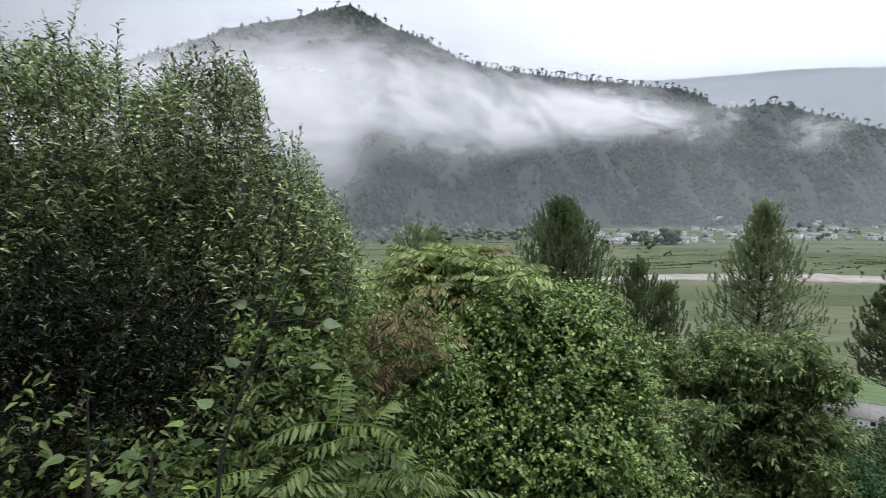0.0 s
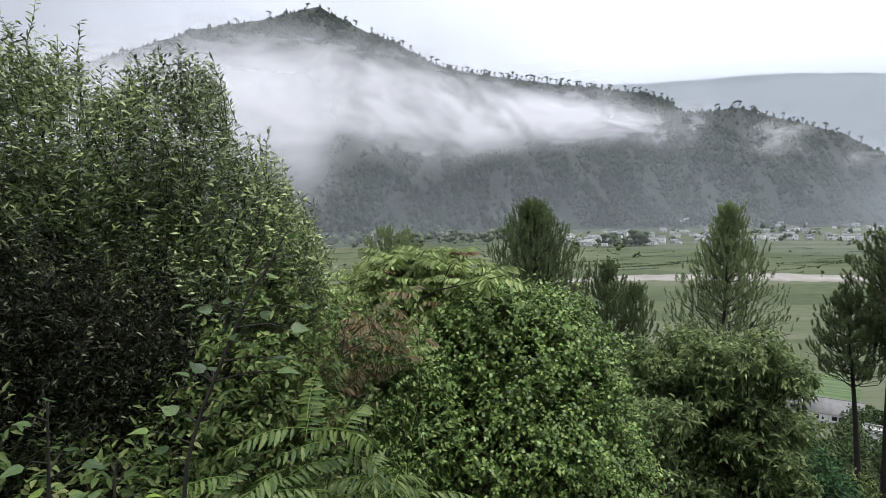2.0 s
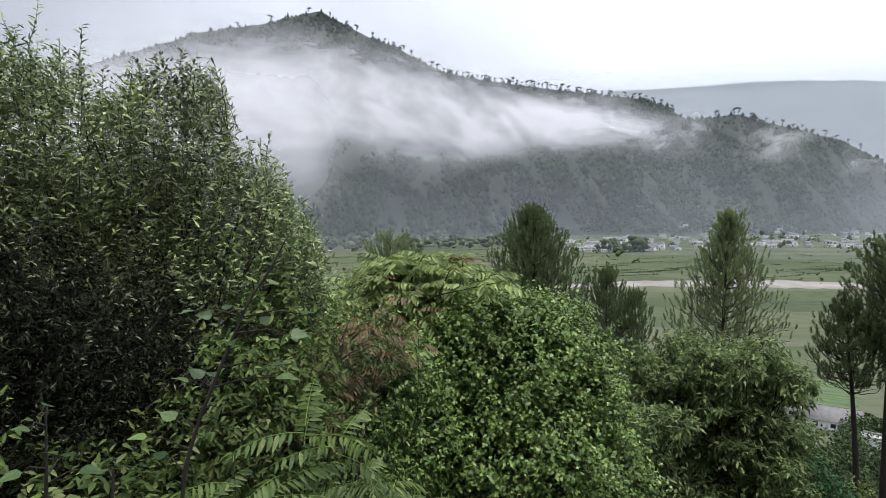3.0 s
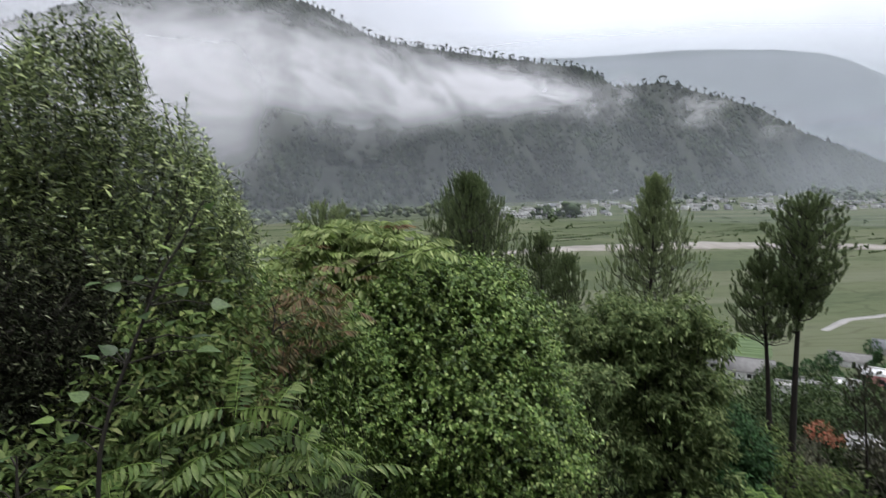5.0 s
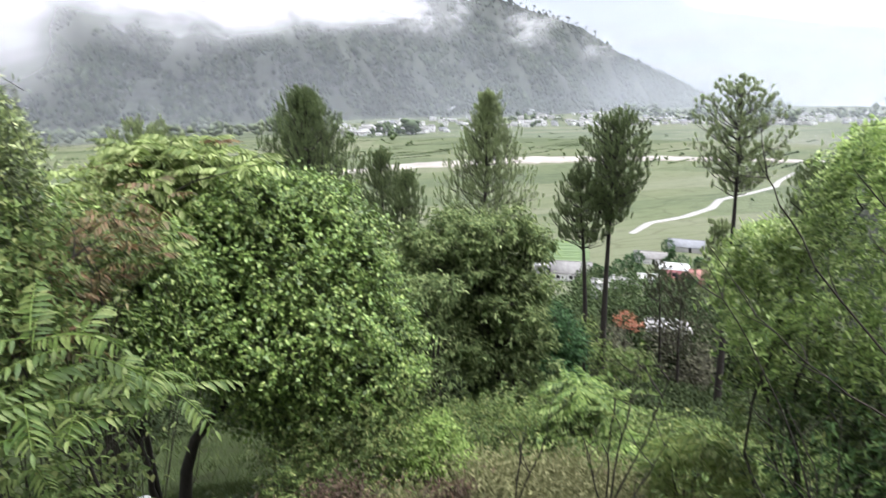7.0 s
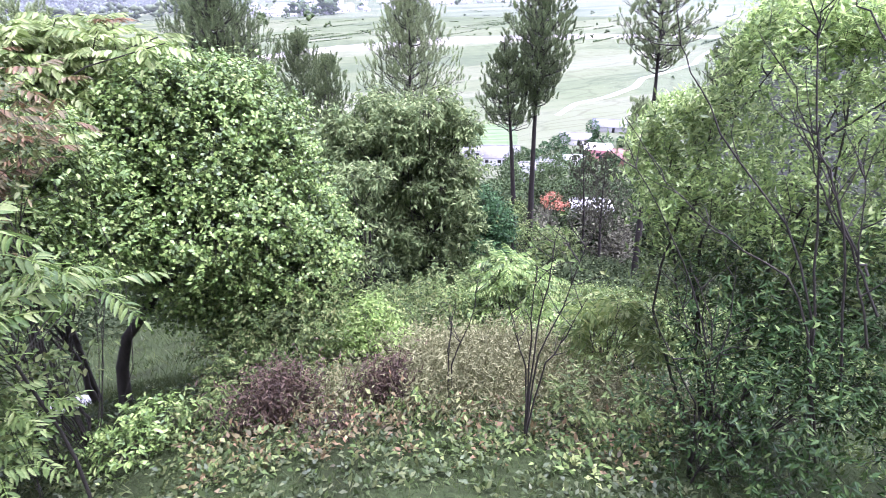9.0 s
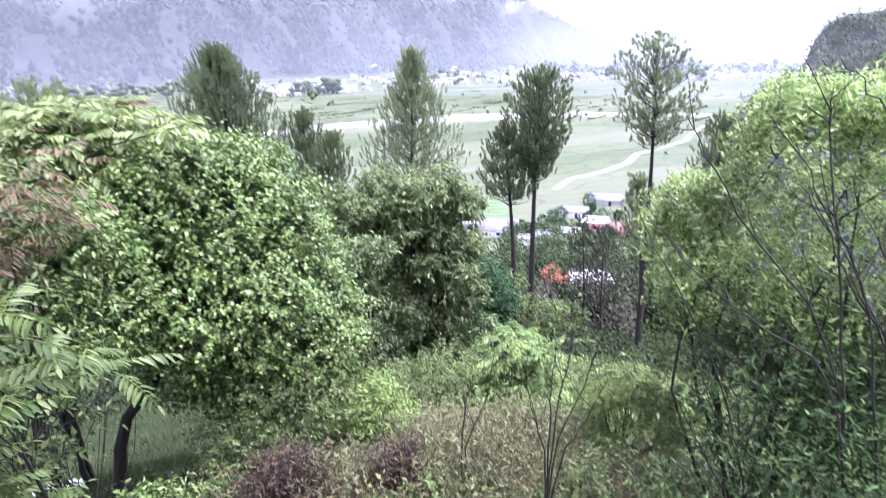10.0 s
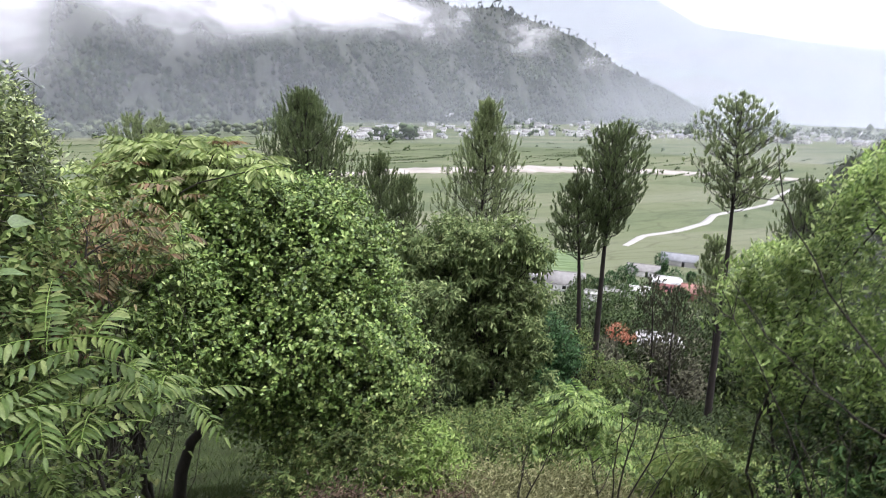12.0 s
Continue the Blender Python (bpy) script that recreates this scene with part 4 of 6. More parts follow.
copse("slope_trees", [(rng.uniform(40, 50), rng.uniform(56, 84)) for _ in range(22)], 2.4, 9000, 0.45, M_THINWOOD, "brownish thin trees on the lower slope")
copse("slope_trees", [(rng.uniform(-16, 34), rng.uniform(60, 150)) for _ in range(80)], 3.0, 22000, 0.7, M_WOOD, "dim bushy trees on the slope below")


# ---- plants ----
def bend(a, b, sag=0.1, n=7):
    """A limb's line from a to b, bowing a little."""
    a, b = np.asarray(a, float), np.asarray(b, float)
    s = np.linspace(0, 1, n)[:, None]
    bow = rng.normal(0, 0.07, 3) * np.linalg.norm(b - a)
    bow[2] += sag * np.linalg.norm(b - a)
    wig = rng.normal(0, 0.012, (n, 3)) * np.linalg.norm(b - a) * np.sin(np.pi * s)
    return a + (b - a) * s + bow * np.sin(np.pi * s) + wig


def in_lobes(lobes, n, shell=0.45):
    """Points in the outer part of egg-shaped lobes (centre, radius across, radius up), and the way outward there."""
    w = np.array([r * r + 2 * r * h for _, r, h in lobes])
    pick = rng.choice(len(lobes), n, p=w / w.sum())
    c = np.array([list(l[0]) for l in lobes])[pick]
    rad = np.array([[l[1], l[1], l[2]] for l in lobes])[pick]
    out = noise_dirs(n)
    lump = 1 + 0.1 * np.sin(out[:, 0] * 7 + pick) * np.sin(out[:, 2] * 6 + 2 * pick) + rng.normal(0, 0.05, n)
    f = (shell + (1 - shell) * rng.uniform(0, 1, n) ** 0.6) * lump
    return c + out * rad * f[:, None], unit(out / rad)


def sprays(g, tips, outward, per, twig, leaf, width, lift=0.4, droop=0.3, spread=0.35, shape=(0.32, 1.0, 0.72, 0.62), facing=0.5):
    """Leaves along a short twig at each tip."""
    n = len(tips)
    axis = unit(outward + np.array([0, 0, lift]) + 0.45 * rng.normal(size=(n, 3)))
    s = np.tile(np.linspace(0.05, 1, per), n)
    p0, ax, ow = (np.repeat(k, per, 0) for k in (tips, axis, outward))
    m = n * per
    pos = p0 + ax * (s * twig * rng.uniform(0.7, 1.3, m))[:, None] + rng.normal(0, 0.05 * twig, (m, 3))
    away = noise_dirs(m)
    away = unit(away - (away * ax).sum(1, keepdims=True) * ax)
    ahead = unit(ax * rng.uniform(0.15, 0.8, m)[:, None] + away * spread * 2 + np.array([0, 0, -droop]))
    up = unit(np.array([0, 0, 1.0]) + facing * ow + 0.45 * rng.normal(size=(m, 3)))
    g.leaves(pos, ahead, up, leaf * rng.uniform(0.6, 1.25, m), width * rng.uniform(0.7, 1.2, m), shape)
    return axis


def tree(name, label, base, lobes, tips, per, twig, leaf, width, leaf_mat, trunk_r, bark=None, limbs=14, fork=0.35, category="tree", group="", shell=0.45, twigs=0.0, crown_label="", stems=1, trunk_line=None, gaps=0.0, **look_of):
    """A tree: tapered trunk, limbs into the crown's lobes, and leaves on twigs."""
    base = Vector(base)
    root = thing(name, base, label, category, group)
    bark = bark or M_BARK
    b = np.array(base)
    centre = np.mean([np.array(l[0]) for l in lobes], 0)
    forkp = b + (centre - b) * max(fork, 0.15)
    forkp[:2] += rng.normal(0, trunk_r * 1.5, 2)
    foot = b - np.array([0, 0, 0.25])
    if trunk_line:
        forkp = np.array(trunk_line[-1])
        g = Geo()
        g.tube([tuple(p) for p in trunk_line], np.linspace(1.3, 0.7, len(trunk_line)) * trunk_r, 9)
        part("trunk", g, bark, root, smooth=True, origin=b)
    for k in range(0 if trunk_line else stems):
        g = Geo()
        f0 = foot + np.array([*rng.normal(0, trunk_r * 2.2 * (stems > 1), 2), 0])
        f1 = forkp + np.array([*rng.normal(0, trunk_r * 4 * (stems > 1), 2), 0])
        line = bend(f0, f1, 0.0, 8)
        g.tube(line, np.linspace(1.25, 0.8, 8) * trunk_r, 8)
        part("trunk", g, bark, root, smooth=True, origin=b)
    ends, _ = in_lobes(lobes, limbs, 0.4)
    for e in ends:
        g = Geo()
        start = forkp + (b - forkp) * rng.uniform(0, 0.25)
        line = bend(start, e, 0.08, 8)
        g.tube(line, np.linspace(0.42, 0.06, 8) * trunk_r, 5)
        for _ in range(2):
            q = line[rng.integers(3, 7)]
            e2 = q + noise_dirs(1)[0] * np.linalg.norm(e - start) * 0.25 + np.array([0, 0, 0.15])
            g.tube(bend(q, e2, 0.05, 5), np.linspace(0.15, 0.04, 5) * trunk_r, 4)
        part("limb", g, bark, root, smooth=True, origin=b)
    g = Geo()
    p, o = in_lobes(lobes, tips, shell)
    if gaps:
        hole = np.sin(p[:, 0] * gaps + 1) * np.sin(p[:, 1] * gaps) * np.sin(p[:, 2] * gaps * 1.1 + 2) + 0.5 * np.sin(p[:, 0] * gaps * 2.3 + p[:, 2] * gaps * 1.9)
        p, o = p[hole > -0.35], o[hole > -0.35]
    axis = sprays(g, p, o, per, twig, leaf, width, **look_of)
    part("crown", g, leaf_mat, root, crown_label, origin=b, kind="stuff")
    if twigs > 0:
        g = Geo()
        g.needles(p - axis * twig * 0.6, p + axis * twig, twigs)
        part("brushwood", g, bark, root, origin=b, kind="stuff")
    return root


def lobe(az, d, el, r, h):
    return (spot(az, d, el), r, h)


def shoot_cloud(g, wood, n, az0, az1, top, low, d0, d1, long, leaf, width, per, lean=0.25, rise=0.5, bias=1.3, tilt=0.35):
    """Leafy shoots under a crown's top line: top and low are (bearings, elevations)."""
    az = rng.uniform(az0, az1, n)
    hi, lo = np.interp(az, *top), np.interp(az, *low)
    el = hi - (hi - lo) * rng.uniform(0, 1, n) ** bias
    d = rng.uniform(d0, d1, n)
    tip = np.column_stack([d * np.sin(np.radians(az)), d * np.cos(np.radians(az)), d * np.tan(np.radians(el))])
    size = long * rng.uniform(0.55, 1.2, n)
    axis = unit(np.array([0, 0, 1.0]) + lean * rng.normal(size=(n, 3)))
    foot = tip - axis * size[:, None]
    wood.needles(foot, tip, 0.007)
    f = np.tile((np.arange(per) + 0.5) / per, n)
    f = np.clip(f + rng.normal(0, 0.03, n * per), 0, 1)
    m = n * per
    ax, p0, sz = np.repeat(axis, per, 0), np.repeat(foot, per, 0), np.repeat(size, per)
    pos = p0 + ax * (f * sz)[:, None] + rng.normal(0, 0.02, (m, 3))
    away = noise_dirs(m)
    away = unit(away - (away * ax).sum(1, keepdims=True) * ax)
    ahead = unit(away + ax * (rise + rng.normal(0, 0.3, m))[:, None])
    toward = unit(-p0 * [1, 1, 0])
    up = unit(np.array([0, 0, 1.0]) + tilt * toward + 0.6 * rng.normal(size=(m, 3)))
    g.leaves(pos, ahead, up, leaf * rng.uniform(0.65, 1.25, m) * (1.1 - 0.45 * f), width * rng.uniform(0.7, 1.2, m), (0.42,))


# the tall narrow-leaved tree beside the viewpoint
WILLOW_TOP = ((-50, -36, -33.5, -31, -29.9, -28, -27.3, -26, -24.4, -21.8, -19.5, -18, -17.1, -16.7, -15.4, -13.6, -12.8, -12.2, -10.5, -9.2), (11, 12, 12.8, 12.6, 12, 12.4, 10.8, 10.2, 11.2, 12.2, 12.4, 11.6, 8.6, 5.6, 5.0, 5.6, 4.4, 2.6, 0.0, -2.0))
WILLOW_LOW = ((-50, -24, -20, -16, -12, -9.2), (-6, -6, -9, -10, -8, -5))


def willow():
    base = on_ground(-24, 5.8)
    root = thing("willow_tree", base, "tall bushy narrow-leaved tree with dark shaded interior", "tree")
    b = np.array(base)
    for k, (az, el) in enumerate(((-36, 5), (-31, 8), (-27.5, 6), (-23.5, 7), (-20.5, 8), (-18.8, 5), (-16, 0), (-14, 1), (-12.5, -4), (-33, 0), (-25, 0), (-40, 3))):
        g = Geo()
        foot = b + [*rng.normal(0, 0.12, 2), -0.25]
        end = np.array(spot(az, rng.uniform(5.4, 6.2), el))
        line = bend(foot, end, 0.02, 10)
        g.tube(line, np.linspace(0.05, 0.008, 10), 7)
        stem = part("trunk" if k < 4 else "limb", g, M_BARK, root, smooth=True, origin=b)
        for _ in range(5):
            i = rng.integers(4, 9)
            tg = Geo()
            e = line[i] + unit(noise_dirs(1)[0] * [1, 1, 0.3] + [0, 0, 1.2]) * rng.uniform(0.3, 0.6)
            tg.tube(bend(line[i], e, 0.03, 6), np.linspace(0.012, 0.004, 6), 5)
            part("branch", tg, M_BARK, stem, smooth=True, origin=b)
    g, w = Geo(), Geo()
    shoot_cloud(g, w, 2500, -46, -9.2, WILLOW_TOP, WILLOW_LOW, 5.0, 6.9, 0.5, 0.08, 0.022, 24, bias=1.0)
    shoot_cloud(g, w, 900, -46, -20, ((-50, -20), (5, 5)), WILLOW_LOW, 5.8, 7.4, 0.55, 0.085, 0.024, 22)
    shoot_cloud(g, w, 240, -40, -9.4, (WILLOW_TOP[0], [e + 1.1 for e in WILLOW_TOP[1]]), (WILLOW_TOP[0], [e - 1.2 for e in WILLOW_TOP[1]]), 5.4, 6.2, 0.55, 0.075, 0.018, 22, 0.16, 0.6)
    part("crown", g, M_WILLOW, root, "narrow glossy dark green leaves on upright twigs", origin=b, kind="stuff")
    part("brushwood", w, M_BARK, root, origin=b, kind="stuff")
    # slender leaders above the crown
    for az, el, long in ((-30.9, 15.8, 1.1), (-28.0, 14.6, 0.9), (-33.2, 14.2, 0.8), (-32.4, 13.6, 0.8), (-29.6, 13.2, 0.7), (-26.6, 11.6, 0.6), (-24.2, 12.6, 0.6), (-22.3, 13.0, 0.5), (-20.6, 13.6, 0.6), (-19.4, 13.3, 0.5), (-18.2, 13.0, 0.6), (-17.4, 10.6, 0.5), (-15.3, 6.4, 0.5), (-13.2, 7.3, 0.7), (-14.2, 6.4, 0.5), (-12.3, 3.9, 0.5), (-10.6, 1.3, 0.5), (-9.3, -0.4, 0.5), (-36, 13.5, 0.8), (-39, 13, 0.8)):
        tip = np.array(spot(az, rng.uniform(5.6, 5.9), el))
        foot = tip - np.array([*rng.normal(0, 0.08, 2), long])
        line = bend(foot, tip, 0.0, 8)
        st, lf = Geo(), Geo()
        st.tube(line, np.linspace(0.006, 0.002, 8), 4)
        k = int(44 * long)
        f = np.linspace(0.05, 1.0, k)
        pos = np.stack([np.interp(f, np.linspace(0, 1, 8), line[:, c]) for c in range(3)], 1)
        ahead = unit(noise_dirs(k) * [1, 1, 0.3] + [0, 0, 0.55])
        lf.leaves(pos, ahead, unit(rng.normal(0, 0.4, (k, 3)) + [0, -0.3, 1]), (0.105 - 0.045 * f) * rng.uniform(0.8, 1.2, k), 0.019, (0.3, 1, 0.7, 0.75))
        shoot = part("shoot", st, M_BARK, root, origin=b)
        part("foliage", lf, M_WILLOW, shoot, origin=b)


willow()
# Shade under the tall tree is put into this shrub's leaf colour.
tree("dark_shrub", "reddish-leaved shrub under the tall tree, coloured near black for the shade", on_ground(-28, 6.2), [lobe(-38, 5.0, -7, 0.6, 0.4), lobe(-32, 4.95, -7.5, 0.6, 0.4), lobe(-26.5, 5.0, -9, 0.5, 0.4), lobe(-38, 5.3, -11, 0.7, 0.55), lobe(-32, 5.2, -12, 0.65, 0.55), lobe(-26.5, 5.2, -12.5, 0.6, 0.5), lobe(-21.5, 5.3, -13, 0.5, 0.5), lobe(-26, 6.2, -15, 1.2, 0.8), lobe(-36, 6.2, -17, 1.2, 0.9), lobe(-30, 5.2, -18, 0.8, 0.55), lobe(-22, 5.3, -18.5, 0.7, 0.5), lobe(-40, 5.4, -19, 0.9, 0.7)],
     6800, 9, 0.28, 0.052, 0.015, M_SHADE_LEAF, 0.05, limbs=26, fork=0.25, shell=0.3, twigs=0.006, stems=4, category="shrub", lift=0.6, droop=0.15, shape=(0.42,))
# the round broad-leaved tree
ROUND_BASE = on_ground(-1.6, 8.7)
tree("round_tree", "rounded broad-leaved tree with fresh green foliage on the slope", ROUND_BASE,
     [lobe(9.5, 9.0, -14.6, 1.35, 1.1), lobe(3.0, 8.8, -15.5, 1.0, 0.95), lobe(14.6, 8.9, -16.0, 0.75, 0.95), lobe(17.6, 8.8, -21.5, 0.62, 0.7), lobe(10, 8.6, -21, 1.4, 1.1), lobe(15.0, 8.5, -26, 0.95, 0.7), lobe(7.5, 8.7, -26, 0.95, 0.65), lobe(-0.4, 8.9, -19.0, 0.9, 0.75), lobe(12, 8.3, -29.5, 0.7, 0.45), lobe(6.5, 8.7, -10.6, 0.6, 0.4), lobe(12, 8.8, -11.0, 0.6, 0.4), lobe(19.8, 8.6, -25.0, 0.45, 0.4), lobe(-3.5, 8.9, -16.5, 0.7, 0.6)],
     22000, 7, 0.26, 0.066, 0.05, M_ROUND, 0.078, limbs=34, fork=0.5, shell=0.4, twigs=0.007,
     trunk_line=[spot(-1.9, 8.75, -35.6), spot(-1.3, 8.75, -32.5), spot(-0.2, 8.7, -30.2), spot(2.5, 8.7, -28.0), spot(5, 8.8, -24)], lift=0.25, droop=0.25, spread=0.55, shape=(0.45,), facing=0.4, gaps=5.5,
     crown_label="dense rounded bright green leaves")


# ---- compound leaves ----
def frond_geo(g, base, ahead, up, length, pairs=9, leaflet=0.13, width=0.035, arch=0.35, stalk=None):
    """One pinnate leaf: an arching stalk with paired drooping leaflets."""
    base, ahead, up = np.asarray(base, float), unit(ahead), np.asarray(up, float)
    side = unit(np.cross(ahead, up))
    nrm = np.cross(side, ahead)
    s = np.linspace(0, 1, pairs + 3)
    line = base + ahead * (s * length)[:, None] - nrm * (arch * length * s * s)[:, None]
    if stalk is not None:
        stalk.tube(line, np.linspace(0.006, 0.002, len(s)) * (length / 0.6), 4)
    k = np.arange(2, pairs + 2)
    tang = unit(np.gradient(line, axis=0))
    size = leaflet * np.sin(np.pi * np.clip(0.25 + 0.62 * (k - 2) / pairs, 0, 1))
    pos, dirn, sz = [], [], []
    for sgn in (-1, 1):
        pos.append(line[k])
        dirn.append(tang[k] * 0.45 + sgn * side * 0.9 - nrm * 0.45 + rng.normal(0, 0.12, (pairs, 3)))
        sz.append(size)
    pos.append(line[-1:]), dirn.append(tang[-1:]), sz.append(size[-1:])
    pos, dirn, sz = np.concatenate(pos), np.concatenate(dirn), np.concatenate(sz)
    g.leaves(pos, dirn, nrm + rng.normal(0, 0.12, (len(pos), 3)), sz, width * sz / leaflet, (0.3, 1, 0.7, 0.8), 0.2, 0.2)


def leaflet_mesh(mat):
    g = Geo()
    n = 6
    s = np.linspace(0, 1, n)
    w = 0.13 * np.sin(np.pi * s ** 0.8) ** 0.8
    v = np.stack([np.stack([w * u, s, 0.35 * w * abs(u) - 0.22 * s * s], 1) for u in (-1, 0, 1)], 1).reshape(-1, 3)
    g.add(v, quads=[[i * 3 + j, i * 3 + j + 1, i * 3 + j + 4, i * 3 + j + 3] for i in range(n - 1) for j in range(2)])
    return g.mesh("leaflet", mat, True)


def turned(way, zed, place, size):
    """A pose with y along way and z near zed."""
    way = unit(way)
    x = unit(np.cross(way, zed))
    z = np.cross(x, way)
    m = Matrix(((x[0], way[0], z[0], 0), (x[1], way[1], z[1], 0), (x[2], way[2], z[2], 0), (0, 0, 0, 1)))
    return Matrix.Translation(Vector(place)) @ m @ Matrix.Diagonal((size, size, size, 1))


def single_frond(root, place, ahead, length, pairs, leaflet, mesh, arch=0.4):
    """A frond built leaflet by leaflet."""
    ahead = unit(ahead)
    side = unit(np.cross(ahead, (0, 0, 1)))
    nrm = np.cross(side, ahead)
    s = np.linspace(0, 1, pairs + 3)
    line = ahead * (s * length)[:, None] - nrm * (arch * length * s * s)[:, None]
    g = Geo()
    g.tube(line, np.linspace(0.006, 0.002, len(s)) * (length / 0.6), 5)
    fr = part("frond", g, M_LIME, root)
    fr.location = place
    tang = unit(np.gradient(line, axis=0))
    for k in range(2, pairs + 2):
        size = leaflet * math.sin(math.pi * (0.25 + 0.62 * (k - 2) / pairs))
        for sgn in (-1, 1):
            ob = new("leaflet", mesh)
            ob.parent = fr
            ob.matrix_local = turned(tang[k] * 0.45 + sgn * side * 0.9 - nrm * 0.35 + rng.normal(0, 0.1, 3), nrm + rng.normal(0, 0.12, 3), line[k], size * rng.uniform(0.9, 1.1))
    ob = new("leaflet", mesh)
    ob.parent = fr
    ob.matrix_local = turned(tang[-1], nrm, line[-1], leaflet * 0.7)


def frond_plant(name, label, base, heads, mat, length, pairs, leaflet, width, per, stem_r, single=False, category="shrub", fork=None):
    """Stems from the base to each head; a whorl of pinnate leaves on every head."""
    root = thing(name, base, label, category)
    b = np.array(base)
    lf, stalks = Geo(), Geo()
    mesh = leaflet_mesh(mat) if single else None
    start = b - np.array([0, 0, 0.1])
    if fork is not None:
        st = Geo()
        st.tube(bend(start, fork, 0.0, 7), np.linspace(stem_r * 3.2, stem_r * 2.0, 7), 8)
        part("trunk", st, M_BARK, root, smooth=True, origin=b)
        start = np.array(fork)
    for h in heads:
        h = np.array(h)
        line = bend(start, h, 0.05, 8)
        st = Geo()
        st.tube(line, np.linspace(stem_r, stem_r * 0.35, 8), 6)
        part("stem", st, M_BARK, root, smooth=True, origin=b)
        a0 = rng.uniform(0, 6.28)
        for k in range(per):
            a = a0 + k * 2.4 + rng.normal(0, 0.2)
            p = line[-1] - (line[-1] - line[-2]) * (k / per) * 1.2
            ahead = np.array([math.cos(a), math.sin(a), rng.uniform(-0.15, 0.9)])
            if single:
                single_frond(root, p - b, ahead, length * rng.uniform(0.75, 1.15), pairs, leaflet, mesh)
            else:
                frond_geo(lf, p, ahead, (0, 0, 1), length * rng.uniform(0.7, 1.15), pairs, leaflet, width, rng.uniform(0.25, 0.7), stalks)
    if not single:
        part("foliage", lf, mat, root, origin=b, kind="stuff")
        part("stalk_growth", stalks, M_LIME, root, origin=b, kind="stuff")
    return root


def scatter_heads(rows, n, jitter):
    """Heads strewn between (bearing, distance, elevation) marks."""
    rows = np.array(rows, float)
    own = rows[rng.integers(0, len(rows), n)]
    pick = own + rng.normal(0, 1, (n, 3)) * jitter
    pick[:, 2] = np.minimum(pick[:, 2], own[:, 2] + rng.uniform(-0.4, 0.5, n))
    return [spot(*r) for r in pick]


frond_plant("sapling", "young tree with large pinnate leaves close to the camera", on_ground(-7, 4.2), [spot(-7.0, 4.0, -20.6), spot(-10.5, 3.9, -19.6), spot(-1.6, 4.2, -24.4), spot(-12.5, 3.8, -23.5), spot(-4.5, 4.1, -24.0), spot(-8, 3.9, -26), spot(0.4, 4.3, -26.5), spot(-11, 3.7, -28)],
            M_NEARFROND, 0.4, 8, 0.135, 0.042, 4, 0.005, True, "tree", spot(-8, 4.1, -31))
frond_plant("sapling", "low pinnate-leaved sapling by the thicket", on_ground(-17, 3.9), [spot(-17, 3.7, -22), spot(-19.5, 3.7, -24), spot(-14.5, 3.7, -25), spot(-21, 3.6, -27)], M_NEARFROND, 0.4, 8, 0.11, 0.035, 4, 0.006, True, "tree")
T4_TOPS = [(-2, 9.6, -5.4), (0.5, 9.8, -4.5), (2.6, 9.8, -5.0), (5.4, 9.8, -6.4), (-4.2, 9.5, -6.6), (-6.8, 9.4, -8.4), (-9.5, 9.2, -8.8), (-11.8, 9.0, -9.0), (-1, 9.5, -7.4), (2, 9.6, -7.6), (-3.5, 9.3, -9.3), (-5.5, 9.2, -11), (-8, 9, -11.5), (0.5, 9.3, -10.4),
           (-11, 8.9, -11.5), (-13, 8.8, -12.5), (-9, 8.8, -14), (-3, 9, -12.8), (-6, 8.8, -14), (-12.5, 8.7, -15)]
frond_plant("compound_leaf_tree", "spreading tree with yellow-green pinnate leaves and reddish young tips", on_ground(-4, 9.8), scatter_heads(T4_TOPS, 230, (1.8, 0.6, 1.3)), M_FROND, 0.42, 6, 0.17, 0.055, 9, 0.018, False, "tree", spot(-4, 9.8, -17))
tree("inner_thicket", "shaded green foliage inside the pinnate tree's crown", on_ground(-4.6, 9.9), [lobe(-3, 9.9, -10.5, 1.0, 0.6), lobe(2, 9.9, -10.5, 0.8, 0.6), lobe(-8, 9.6, -12.5, 1.0, 0.6), lobe(-12, 9.4, -14, 0.8, 0.6), lobe(-3, 9.6, -15, 1.3, 0.8)],
     1500, 8, 0.28, 0.11, 0.045, M_THICKET, 0.05, limbs=14, fork=0.3, category="shrub", twigs=0.006)


def rusty_tips():
    for az, d, el in ((4.6, 9.2, -4.6), (-3.6, 8.9, -6.3)):
        p = np.array(spot(az, d, el))
        b = p - [0.1, -0.1, 1.1]
        root = thing("rusty_shoot", b, "rust-coloured young leaf shoot on the pinnate tree", "shoot")
        lf, st = Geo(), Geo()
        st.tube(bend(b, p, 0, 5), np.linspace(0.012, 0.006, 5), 5)
        for k in range(6):
            a = k * 1.05 + rng.normal(0, 0.2)
            frond_geo(lf, p, (math.cos(a), math.sin(a), 0.5), (0, 0, 1), 0.26, 6, 0.1, 0.03, 0.5)
        part("stem", st, M_BARK, root, origin=b)
        part("foliage", lf, M_RUST, root, "rust-orange young leaves", origin=b, kind="stuff")


rusty_tips()

